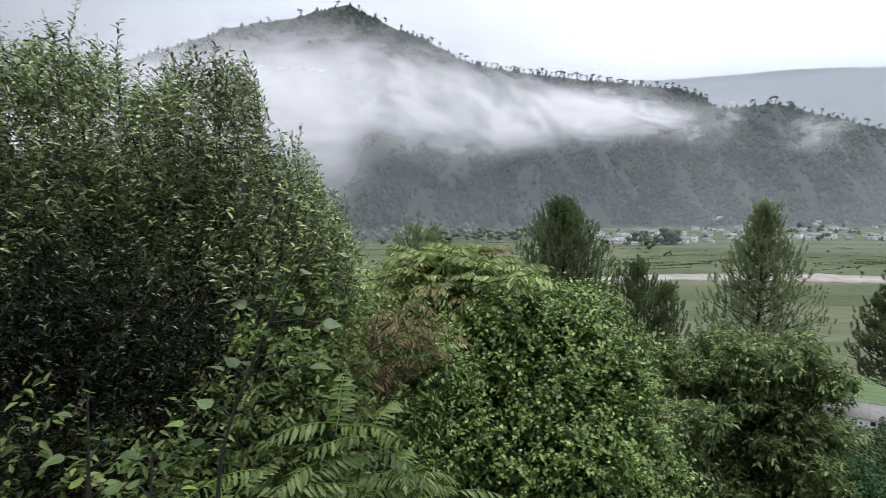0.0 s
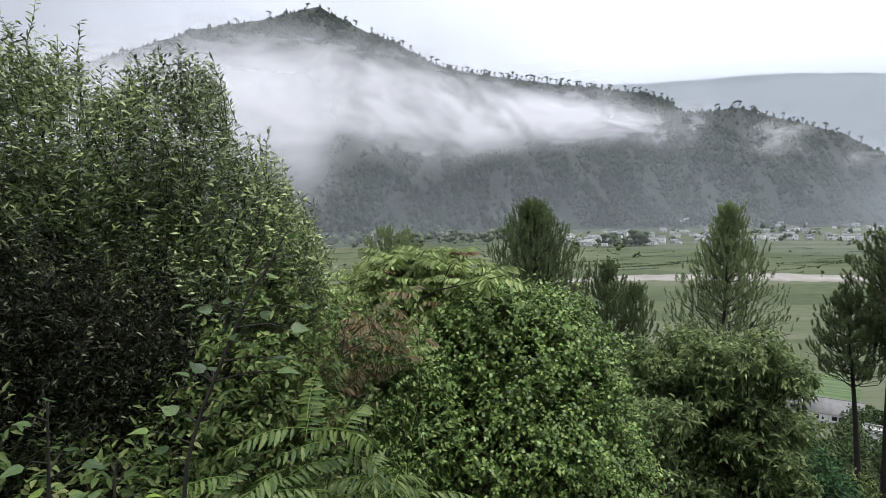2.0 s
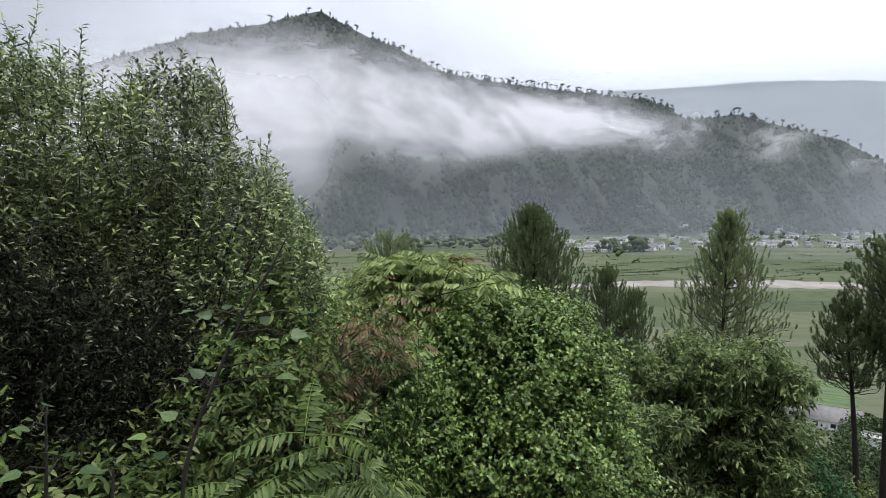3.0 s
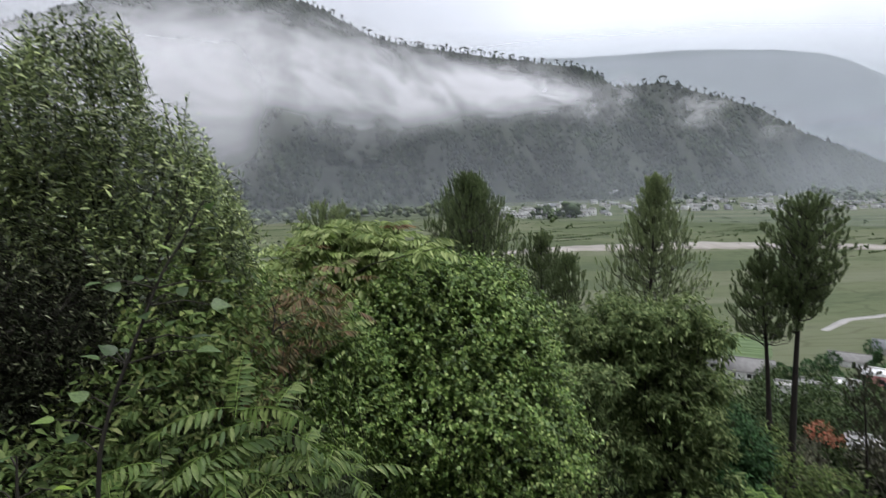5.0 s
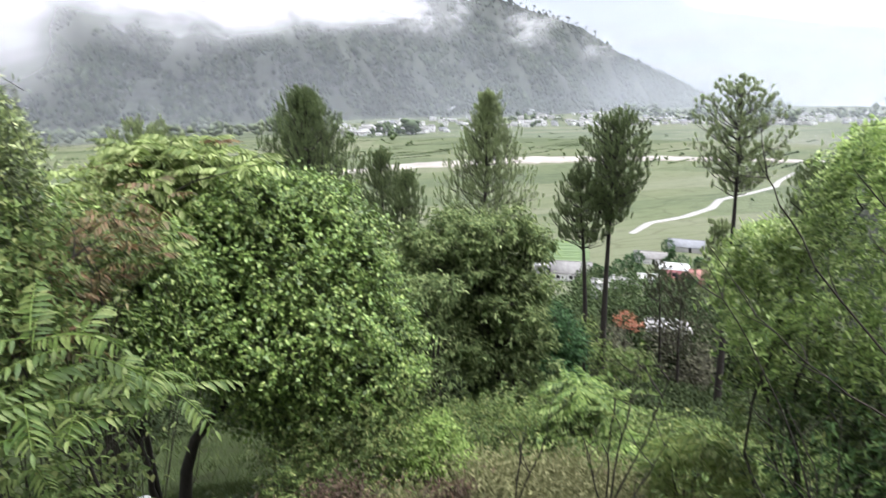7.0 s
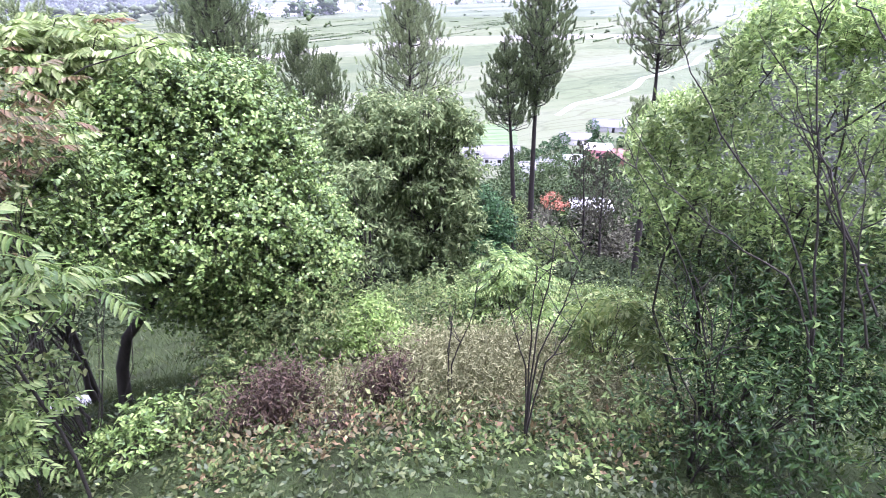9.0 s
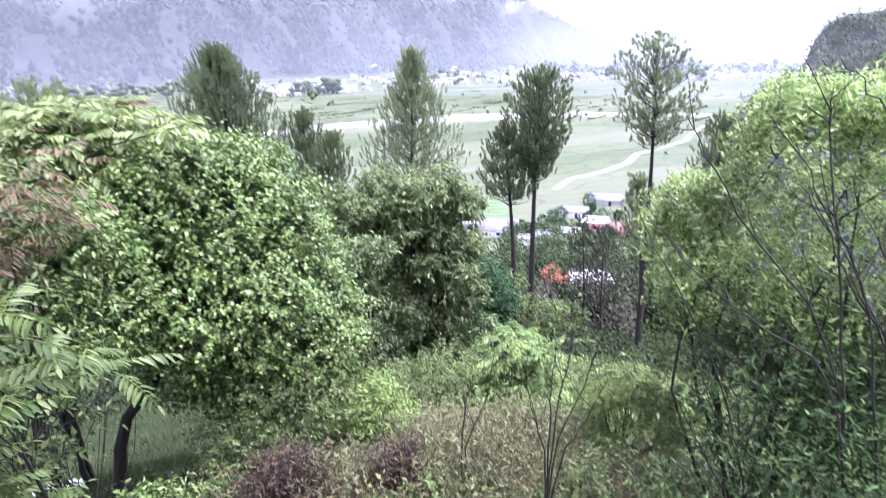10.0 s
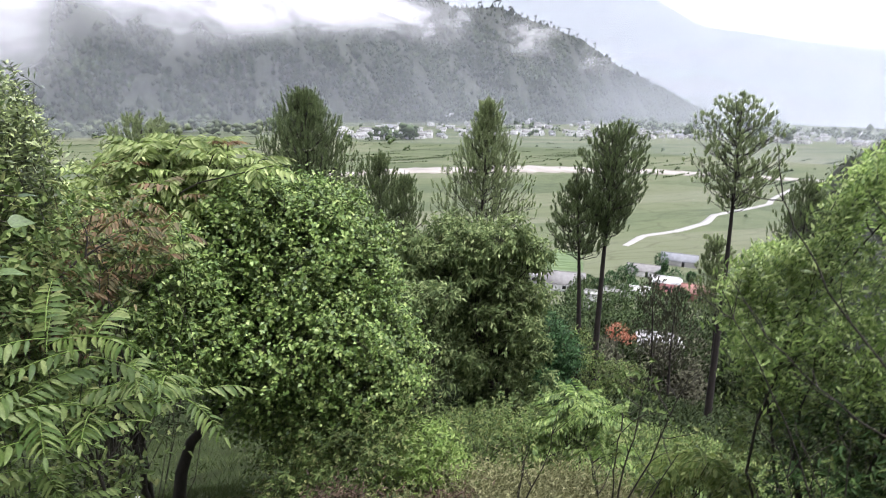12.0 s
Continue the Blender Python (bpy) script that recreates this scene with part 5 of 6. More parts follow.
# the browned shrub between, with its dark branch
tree("withered_shrub", "half-withered shrub with browned leaves and a dark bare branch", on_ground(-8, 6.2), [lobe(-7.5, 6.0, -14, 0.5, 0.5), lobe(-5, 6.1, -11.5, 0.45, 0.4), lobe(-9, 6.0, -18, 0.45, 0.4)],
     130, 9, 0.25, 0.07, 0.032, M_BROWN, 0.03, limbs=10, fork=0.3, category="shrub", twigs=0.006)
tree("thicket", "green thicket of small leaves behind the saplings", on_ground(-6, 7.4), [lobe(-10, 7.2, -14, 0.7, 0.6), lobe(-4, 7.6, -16, 0.8, 0.7), lobe(-13, 7.0, -17, 0.8, 0.7), lobe(-1, 7.6, -21, 0.7, 0.7), lobe(-8, 6.8, -22, 0.8, 0.6), lobe(-16, 6.6, -21, 0.8, 0.6), lobe(-12, 7.2, -11, 0.5, 0.5)],
     3600, 8, 0.25, 0.075, 0.038, M_ROUND, 0.018, limbs=18, fork=0.25, category="shrub", stems=4, twigs=0.005)


frond_plant("withered_sapling", "half-withered sapling with brownish pinnate leaves", on_ground(-5.5, 6.6), scatter_heads([(-7.2, 6.2, -13), (-5.4, 6.3, -11.4), (-3.2, 6.5, -10), (-1.2, 6.7, -8.6), (-9.5, 6.1, -16)], 22, (1.7, 0.3, 1.3)), M_WITHERED, 0.28, 6, 0.12, 0.036, 6, 0.006, False, "tree")


def dead_branch():
    b = spot(-9.5, 5.2, -17)
    root = thing("bare_branch", b, "dark bare branch with a tuft of rusty dead leaves", "branch")
    g, lf = Geo(), Geo()
    g.tube(bend(spot(-10.2, 5.2, -22), spot(-9.4, 5.1, -16), 0.02, 6), np.linspace(0.022, 0.016, 6), 6)
    g.tube(bend(spot(-9.4, 5.1, -16), spot(-5.2, 5.2, -12.9), 0.03, 7), np.linspace(0.016, 0.005, 7), 6)
    g.tube(bend(spot(-7.2, 5.15, -14.3), spot(-7.0, 5.2, -11.5), 0.03, 6), np.linspace(0.009, 0.003, 6), 5)
    p = np.array(spot(-9.0, 5.05, -14.6)) + rng.normal(0, [0.1, 0.06, 0.06], (110, 3))
    lf.leaves(p, noise_dirs(110) + [0, 0, -0.5], noise_dirs(110), 0.045, 0.016)
    part("wood", g, M_BARK, root, smooth=True, origin=b)
    part("dead_leaves", lf, M_RUST, root, "rusty dead leaves", origin=b)


dead_branch()


# ---- large-leaved young plants close to the camera ----
def big_leaf_mesh():
    """A broad pointed leaf, about 12 cm, with midrib fold and a short stalk."""
    g = Geo()
    n = 9
    s = np.linspace(0, 1, n)
    w = 0.4 * np.sin(np.pi * np.clip(s, 0, 1) ** 0.62) ** 0.9 * (1 - 0.45 * s)
    rows = []
    for u in (-1, -0.5, 0, 0.5, 1):
        rows.append(np.stack([w * u, s, 0.16 * w * abs(u) - 0.16 * s * s + 0.012 * np.sin(9 * s + 3 * u)], 1))
    v = np.stack(rows, 1).reshape(-1, 3)
    q = [[i * 5 + j, i * 5 + j + 1, (i + 1) * 5 + j + 1, (i + 1) * 5 + j] for i in range(n - 1) for j in range(4)]
    g.add(v, quads=q)
    g.tube([(0, -0.35, -0.05), (0, -0.15, 0.0), (0, 0.05, 0.005)], [0.016, 0.014, 0.01], 4)
    return g.mesh("leaf", M_BIGLEAF)


BIG_LEAF = big_leaf_mesh()


def leafy_stem(name, label, stem, leaves, d, size):
    """A stem with broad leaves; stem and leaf marks by bearing and elevation."""
    b = spot(stem[0][0], d, stem[0][1])
    b.z = float(ground_z(b.x, b.y))
    root = thing(name, b, label, "plant")
    g = Geo()
    line = np.array([tuple(b)] + [tuple(spot(a, d, e)) for a, e in stem])
    k = np.linspace(0, len(line) - 1, 22)
    line = np.stack([np.interp(k, np.arange(len(line)), line[:, c]) for c in range(3)], 1)
    line[1:-1] = (line[:-2] + line[1:-1] + line[2:]) / 3
    g.tube(line, np.linspace(0.011, 0.003, 22), 6)
    for a, e, s in leaves:
        p = np.array(spot(a, d * rng.uniform(0.96, 1.05), e))
        near = line[np.argmin(np.linalg.norm(line - p, axis=1) + 0.6 * np.maximum(0, line[:, 2] - p[2] + 0.03))]
        way = unit((p - near) * [1, 1, 0.4] + rng.normal(0, 0.03, 3))
        g.tube([near, (near + p) / 2 + [0, 0, 0.02], p - way * size * s * 0.3], [0.004, 0.003, 0.0022], 4)
        ob = new("leaf", BIG_LEAF)
        ob.parent = root
        zed = unit(np.array([0, -0.25, 0.95]) + rng.normal(0, 0.35, 3) - way * 0.2)
        x = unit(np.cross(way, zed))
        zed = np.cross(x, way)
        m = Matrix(((x[0], way[0], zed[0], 0), (x[1], way[1], zed[1], 0), (x[2], way[2], zed[2], 0), (0, 0, 0, 1)))
        L = size * s * 0.68
        ob.matrix_local = Matrix.Translation(Vector(p - way * L * 0.4) - b) @ m @ Matrix.Diagonal((L, L, L, 1))
    part("stem", g, M_BARK, root, smooth=True, origin=b)
    return root


leafy_stem("mulberry_plant", "young plant with broad pale-green leaves on a dark stem", [(-21.9, -24.6), (-20.2, -18.7), (-17.6, -12.9), (-15.5, -8.0), (-13.4, -5.0), (-12.2, -2.6)],
           [(-15.3, -5.9, 1), (-13.2, -6.3, 1), (-11.4, -2.4, 1), (-11.4, -4.5, 1.1), (-20.6, -8.6, 0.8), (-19.2, -9.0, 0.8), (-16, -8.7, 0.9), (-17.4, -8.4, 0.7), (-10.3, -9.2, 0.8), (-11, -11.2, 1), (-12.6, -13.8, 1.2), (-12.2, -15, 1.2), (-20, -14.1, 1), (-21.2, -14.5, 0.8), (-18.7, -14.3, 0.8),
            (-15.8, -17.4, 1.1), (-22.4, -17.4, 1.1), (-23.2, -20.5, 0.9), (-17, -11.6, 0.8), (-14, -9.8, 0.8), (-18.3, -17.6, 1), (-15, -12.4, 0.9), (-24.8, -18.8, 0.9), (-12.8, -4.2, 0.8), (-13.8, -7.8, 0.8)], 2.6, 0.125)
leafy_stem("mulberry_plant", "low broad-leaved plant at the path edge", [(-31.8, -24), (-31.6, -20), (-31.5, -15.5)], [(-31.3, -15.2, 1), (-33.1, -16.7, 0.9), (-31.3, -18.8, 1.2), (-28.6, -20.7, 1.2), (-34, -20, 1.2), (-30, -19.2, 1), (-32.6, -22, 1.2), (-29.8, -23, 1.3)], 2.5, 0.1)
leafy_stem("mulberry_plant", "small broad-leaved plant among weeds", [(-27, -27), (-27, -23.5), (-26.8, -21)], [(-27.5, -21, 0.9), (-25.6, -22, 1), (-28.5, -23, 1), (-26, -24.5, 1.1), (-24, -24, 0.9), (-29.5, -25, 1)], 2.5, 0.11)

tree("shrub", "leafy green shrub behind the broad-leaved plants", on_ground(-15, 5.0), [lobe(-14.5, 4.9, -13, 0.4, 0.35), lobe(-17.5, 4.8, -16.5, 0.4, 0.35), lobe(-12, 5.0, -16.5, 0.4, 0.4), lobe(-14.5, 4.6, -20, 0.45, 0.35), lobe(-11.5, 5.0, -10.5, 0.28, 0.3), lobe(-19.5, 4.6, -20.5, 0.4, 0.3)],
     700, 8, 0.2, 0.07, 0.032, M_SHRUB, 0.018, limbs=14, fork=0.25, category="shrub", stems=4, twigs=0.004)
frond_plant("sapling", "low leafy plant with light green pinnate leaves", on_ground(-10, 4.3), [spot(-12.5, 4.0, -29), spot(-10, 4.1, -32), spot(-7.5, 4.2, -34), spot(-14, 3.9, -33), spot(-9.5, 4.0, -36.5), spot(-12.5, 3.9, -37.5)], M_LIGHTFROND, 0.3, 6, 0.1, 0.04, 5, 0.004, True, "plant")
# weeds and low growth filling the near left corner
tree("weeds", "mixed green weeds and low leafy shrubs", on_ground(-22, 4.6), [lobe(-30, 4.4, -27, 0.9, 0.6), lobe(-20, 4.6, -27, 0.9, 0.6), lobe(-12, 5.0, -29, 0.8, 0.5), lobe(-36, 4.2, -24, 0.8, 0.7), lobe(-25, 5.0, -23, 0.9, 0.5), lobe(-15, 5.3, -25, 0.7, 0.5)],
     900, 8, 0.2, 0.075, 0.035, M_SHRUB, 0.02, limbs=20, fork=0.2, category="shrub", stems=5, twigs=0.004)
tree("weeds", "pale green weeds by the stones under the trees", on_ground(-8, 6.6), [lobe(-11, 6.4, -34, 0.4, 0.3), lobe(-13, 6.2, -34, 0.5, 0.35), lobe(-1, 6.4, -38.5, 0.4, 0.3)], 260, 8, 0.18, 0.09, 0.045, M_ROUND, 0.015, limbs=8, fork=0.2, category="shrub", stems=3)

# ---- grey-green feathery trees further down ----
FEATHER = dict(per=10, twig=0.36, leaf=0.24, width=0.085, leaf_mat=M_FEATHER, twigs=0.012, lift=0.0, droop=0.4, spread=0.4, facing=0.15, shape=(0.4,))
FEATHER_TOP = ((17, 19.3, 22.2, 24.0, 24.7, 25.4, 26.9, 28.5, 29.9, 32.9, 34.2, 35), (-14.8, -13.4, -11.2, -9.6, -8.9, -9.8, -11.4, -11.0, -10.4, -11.2, -13.0, -16))
for az0, az1, d, low, pads, n in ((20.2, 27.2, 22.5, -25.0, 58, 2200), (26.6, 34.2, 22, -27.0, 66, 2700), (19.0, 22.5, 25, -21, 18, 500), (28.5, 33.6, 25, -21, 16, 500), (20.5, 25, 19, -28, 12, 360)):
    spread = []
    for k in range(pads):
        u = (k + rng.uniform(0.2, 0.8)) / pads
        a = az0 + (az1 - az0) * ((k * 0.618) % 1)
        hi = float(np.interp(a, *FEATHER_TOP)) - (6 if low < -27 else 0)
        spread.append(lobe(a + rng.normal(0, 0.5), d + rng.uniform(-1.5, 1.5), hi + (low - hi) * u - 0.9 + rng.normal(0, 0.5), rng.uniform(0.25, 0.7), rng.uniform(0.08, 0.2)))
    tree("feathery_tree", "grey-green tree with drooping feathery foliage", on_ground((az0 + az1) / 2, d), spread, n, trunk_r=0.11, limbs=26, fork=0.45, group="feathery trees", stems=2, shell=0.15, **FEATHER)
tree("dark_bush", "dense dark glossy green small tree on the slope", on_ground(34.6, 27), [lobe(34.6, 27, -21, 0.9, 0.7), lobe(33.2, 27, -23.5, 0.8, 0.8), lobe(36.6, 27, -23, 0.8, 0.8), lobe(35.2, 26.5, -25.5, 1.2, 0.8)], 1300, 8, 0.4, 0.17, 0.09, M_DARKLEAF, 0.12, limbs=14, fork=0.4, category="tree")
tree("dark_bush", "dark round tree behind the feathery trees", on_ground(37.5, 40), [lobe(37.6, 40, -22.5, 1.4, 1.2), lobe(40.5, 42, -24.5, 1.6, 1.1), lobe(43, 44, -24.5, 1.6, 1.0)], 600, 8, 0.6, 0.22, 0.1, M_SHRUB, 0.12, limbs=12, fork=0.4, category="tree")


# ---- pines ----
def pine(label, az, d, top_el, crown_low_el, half, radius_curve, shoots, trunk_r=0.2, lean=0.0, shade=None, brush=0.6):
    """A long-needled pine: straight trunk, rising limbs, upright brushes of needles at their ends."""
    base = on_ground(az + lean, d)
    top = spot(az, d, top_el)
    low = d * math.tan(radians(crown_low_el))
    root = thing("pine_tree", base, label, "tree", "pines on the slope")
    b, tp = np.array(base), np.array(top)
    st = Geo()
    n = 14
    s = np.linspace(0, 1, n)[:, None]
    line = b + (tp - b) * s + np.column_stack([0.12 * np.sin(s[:, 0] * 5 + az), 0.12 * np.cos(s[:, 0] * 4 + az), 0 * s[:, 0]])
    line[0, 2] -= 0.4
    st.tube(line, np.linspace(1.15, 0.12, n) * trunk_r, 9)
    part("trunk", st, M_PINE_BARK, root, "dark straight trunk", smooth=True, origin=b)
    tw, nd = Geo(), Geo()
    shoots = int(shoots * 2.9)
    height = tp[2] - low
    curve = np.array(radius_curve)
    tips, outs = [], []
    limbs = max(50, shoots // 7)
    lu = (np.arange(limbs) + rng.uniform(0, 1, limbs)) / limbs
    for q, u in enumerate(lu ** 0.85):
        a = q * 2.39996 + rng.normal(0, 0.2)
        r = half * float(np.interp(u, np.linspace(0, 1, len(curve)), curve)) * (rng.uniform(0.35, 0.75) if q % 3 == 0 else rng.uniform(0.82, 1.04))
        z = low + u * (height - brush)
        rise = r * rng.uniform(0.5, 0.85) * (0.7 + 0.5 * u)
        c = np.array([np.interp(z, line[:, 2], line[:, k]) for k in (0, 1)])
        e = np.array([c[0] + r * math.cos(a), c[1] + r * math.sin(a), z])
        zs = max(z - rise, b[2] + 2)
        cs = np.array([np.interp(zs, line[:, 2], line[:, k]) for k in (0, 1)])
        path = bend(np.array([*cs, zs]), e, -0.08, 7)
        lim = Geo()
        lim.tube(path, np.linspace(0.16, 0.05, 7) * trunk_r, 4)
        part("limb", lim, M_PINE_BARK, root, origin=b)
        k = max(3, int(shoots / limbs))
        f = rng.uniform(0.12, 1.0, k) ** 0.6
        on = np.stack([np.interp(f, np.linspace(0, 1, 7), path[:, c3]) for c3 in range(3)], 1)
        out = on + rng.normal(0, 0.3, (k, 3)) * [1, 1, 0.4] * (0.4 + half * 0.2) + [0, 0, 0.1]
        out[-1] = e
        tw.needles(on, out, 0.04)
        tips.append(out)
        outs.append(np.repeat([[math.cos(a), math.sin(a), 0]], k, 0))
    tips.append(tp + rng.normal(0, 0.1, (5, 3)) * [1, 1, 2.0] - [0, 0, brush])
    outs.append(np.zeros((5, 3)))
    tips, outs = np.concatenate(tips), np.concatenate(outs)
    m = len(tips)
    per = int(30 + 26 * brush)
    ax = unit(np.array([0, 0, 1.0]) + 0.12 * rng.normal(size=(m, 3)) + 0.25 * outs)
    leng = brush * rng.uniform(0.45, 1.0, m) * np.interp(tips[:, 2], [low, low + 0.55 * height, tp[2]], [1.0, 1.0, 0.55])
    axr, pr, lr = np.repeat(ax, per, 0), np.repeat(tips, per, 0), np.repeat(leng, per)
    f = rng.uniform(0, 1, m * per)
    p0 = pr + axr * (f * lr)[:, None]
    perp = noise_dirs(m * per)
    perp = unit(perp - (perp * axr).sum(1, keepdims=True) * axr)
    tip = p0 + (axr * rng.uniform(0.5, 1.1, m * per)[:, None] + perp * (rng.uniform(0.35, 0.85, m * per) * (1.15 - 0.5 * f))[:, None]) * 0.22
    nd.needles(p0, tip, 0.036)
    part("brushwood", tw, M_PINE_BARK, root, origin=b, kind="stuff")
    part("needles", nd, shade or M_PINE, root, "upright brushes of long needles", origin=b, kind="stuff")
    return root


DOME = (0.55, 0.85, 1.0, 1.0, 0.95, 0.8, 0.5)
pine("broad dense pine with many upright needle brushes", 11.2, 50, 0.9, -9.5, 4.8, (1.0, 1.0, 0.93, 0.8, 0.62, 0.4, 0.1), 640, 0.24, 0.0, M_PINE_DARK, 0.9)
pine("dark young pine beside the broad one", 18.0, 52, -4.6, -13, 2.9, (0.9, 1.0, 0.95, 0.8, 0.65, 0.5, 0.2), 230, 0.16, 0.0, M_PINE_DARK, 0.9)
pine("dark young pine beside the broad one", 20.4, 50, -6.6, -14, 2.5, (0.9, 1.0, 0.9, 0.75, 0.6, 0.4, 0.15), 170, 0.14, 0.0, M_PINE_DARK, 0.9)
pine("conical pine with a slender leader", 28.0, 46, 0.5, -11.0, 4.0, (1.0, 1.0, 0.84, 0.64, 0.42, 0.2, 0.02), 440, 0.22, 0.0, None, 0.75)
pine("tall pine with a dark rounded crown", 39.9, 44, -1.1, -11.5, 2.6, (0.4, 0.55, 0.8, 1.0, 1.0, 0.88, 0.5), 420, 0.25, -0.2, M_PINE_DARK, 0.6)
pine("shorter pine twin standing close beside", 36.6, 43.5, -6.4, -13.5, 2.4, (0.7, 0.95, 1.0, 0.9, 0.75, 0.55, 0.25), 210, 0.23, 2.2, M_PINE_DARK, 0.6)
pine("tall open-crowned pine with an oval head", 49.6, 40, 1.35, -8.0, 2.8, (0.45, 0.8, 0.97, 1.0, 0.94, 0.76, 0.4), 250, 0.22, 1.3, None, 0.34)
pine("slim pine beside the open-crowned one", 49.2, 43, -10.6, -17.5, 1.9, (0.7, 1.0, 0.95, 0.85, 0.7, 0.5, 0.2), 150, 0.15, 1.9, None, 0.5)
pine("small pine lower on the valley side", 55.6, 62, -4.9, -11, 3.0, (0.9, 1.0, 0.9, 0.8, 0.65, 0.5, 0.3), 210, 0.17, 0.0, M_PINE_DARK, 0.8)
pine("pine half hidden behind the pinnate tree", -2.5, 42, -1.7, -9, 2.4, DOME, 190, 0.17)
pine("thin brownish pine above the houses", 44.4, 58, -14.6, -23, 2.3, (0.5, 0.8, 1.0, 0.9, 0.8, 0.6, 0.3), 90, 0.14, 0.9, M_THINWOOD, 0.5)
pine("thin brownish pine above the houses", 46.6, 55, -15.5, -23, 1.9, (0.5, 0.8, 1.0, 0.9, 0.8, 0.6, 0.3), 70, 0.12, 0.3, M_THINWOOD, 0.5)

tree("blossom_tree", "small tree covered in orange-red blossom", on_ground(41.9, 92), [lobe(41.7, 92, -20.4, 1.6, 1.2), lobe(42.9, 92, -21.0, 1.2, 0.9)], 150, 7, 0.5, 0.24, 0.15, M_BLOSSOM, 0.14, limbs=10, fork=0.5, category="tree")

# ---- wet light-green tree on the right ----
RIGHT_TOP = ((51, 52.2, 54, 56.7, 57.6, 58.6, 59.7, 61.7, 65.7, 72, 85), (-14, -11.4, -10.2, -10.2, -6, -3.4, -2.3, -2.6, -2.0, -1.0, 0))
RIGHT_LOW = ((51, 53, 56, 62, 85), (-18, -22, -23, -23, -24))


def wet_willow():
    base = on_ground(63, 6.6)
    root = thing("wet_willow", base, "light green narrow-leaved tree with dark wiry branches", "tree")
    b = np.array(base)
    for k, (az, el) in enumerate(((54, -13), (57, -13), (59.5, -6), (62, -6), (65, -5), (68, -4), (72, -4), (58, -19), (63, -14), (78, -6), (67, -14))):
        g = Geo()
        line = bend(b + [*rng.normal(0, 0.1, 2), -0.25], np.array(spot(az, rng.uniform(6.0, 6.9), el)), 0.05, 10)
        g.tube(line, np.linspace(0.024, 0.004, 10), 6)
        stem = part("trunk" if k < 3 else "limb", g, M_BARK, root, smooth=True, origin=b)
        for _ in range(3):
            i = rng.integers(4, 9)
            tg = Geo()
            tg.tube(bend(line[i], line[i] + unit(noise_dirs(1)[0] + [0, 0, 0.4]) * rng.uniform(0.3, 0.7), 0.03, 5), np.linspace(0.009, 0.003, 5), 4)
            part("branch", tg, M_BARK, stem, smooth=True, origin=b)
    g, w = Geo(), Geo()
    shoot_cloud(g, w, 1700, 51.2, 84, RIGHT_TOP, RIGHT_LOW, 5.8, 7.9, 0.34, 0.09, 0.025, 20, 0.7, 0.6, 1.0, 0.5)
    shoot_cloud(g, w, 420, 51.2, 72, RIGHT_TOP, (RIGHT_TOP[0], [e - 4 for e in RIGHT_TOP[1]]), 6.0, 6.8, 0.33, 0.09, 0.024, 18, 0.6, 0.7, 1.0, 0.4)
    part("crown", g, M_RIGHT, root, "wet light green narrow leaves in whorls", origin=b, kind="stuff")
    # The crown's shade is put into colour: lower shoots get darker leaves.
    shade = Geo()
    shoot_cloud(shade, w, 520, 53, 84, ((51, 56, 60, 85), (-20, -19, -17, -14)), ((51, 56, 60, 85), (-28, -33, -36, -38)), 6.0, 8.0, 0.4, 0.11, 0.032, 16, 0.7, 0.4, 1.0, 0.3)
    part("shade_toned_crown", shade, M_SHRUB, root, "lower crown leaves coloured darker to stand for shade", origin=b, kind="stuff")
    part("brushwood", w, M_BARK, root, origin=b, kind="stuff")


wet_willow()


def wiry_branches():
    b = on_ground(66, 5.2)
    root = thing("wiry_branches", b, "dark bare wiry branches arching over the slope", "branch")
    for marks in ([(72, -40), (67.4, -23.5), (58.6, -14.8), (54.5, -9), (52.9, -6.1)], [(73, -36), (68.9, -19.5), (64.8, -14), (61.4, -8)], [(70, -34), (66, -16.5), (63.6, -8), (63.4, -3.9)], [(78, -30), (71, -10), (66.4, -4.6), (63.5, -1.8)],
                  [(72, -38), (67.8, -25.6), (60.8, -23.1), (55.7, -20.1), (50, -13.7)], [(66.4, -40.4), (63.2, -37.6), (59.0, -28.5), (53.3, -20.3), (50.0, -15.3)], [(65.4, -42.2), (63.7, -38.5), (61.0, -33.5), (55.6, -26.0)], [(65.4, -42.2), (61.1, -39.3), (56.0, -35.7)], [(72.8, -26.1), (70.5, -22.6), (67.6, -19.5), (64.8, -14.7), (62.2, -11.4)], [(72.9, -28.6), (70.5, -23.0), (68.6, -13.8)], [(71.3, -23.4), (70.1, -22.1), (65.8, -15.2), (64.5, -11.2)]):
        g = Geo()
        p = np.array([tuple(spot(a, 5.2, e)) for a, e in marks])
        k = np.linspace(0, len(p) - 1, 16)
        line = np.stack([np.interp(k, np.arange(len(p)), p[:, c]) for c in range(3)], 1)
        for _ in range(2):
            line[1:-1] = (line[:-2] + 2 * line[1:-1] + line[2:]) / 4
        line[1:-1] += rng.normal(0, 0.012, (14, 3))
        g.tube(line, np.linspace(0.012, 0.003, 16), 5)
        twigs = []
        for _ in range(5):
            i = rng.integers(5, 15)
            e = line[i] + unit(noise_dirs(1)[0] + (line[i] - line[i - 1]) * 8 + [0, 0, 0.3]) * rng.uniform(0.25, 0.6)
            tg = Geo()
            tg.tube(bend(line[i], e, 0.03, 5), np.linspace(0.006, 0.002, 5), 4)
            twigs.append(tg)
        br = part("branch", g, M_BARK, root, smooth=True, origin=b)
        for tg in twigs:
            part("twig", tg, M_BARK, br, smooth=True, origin=b)


wiry_branches()


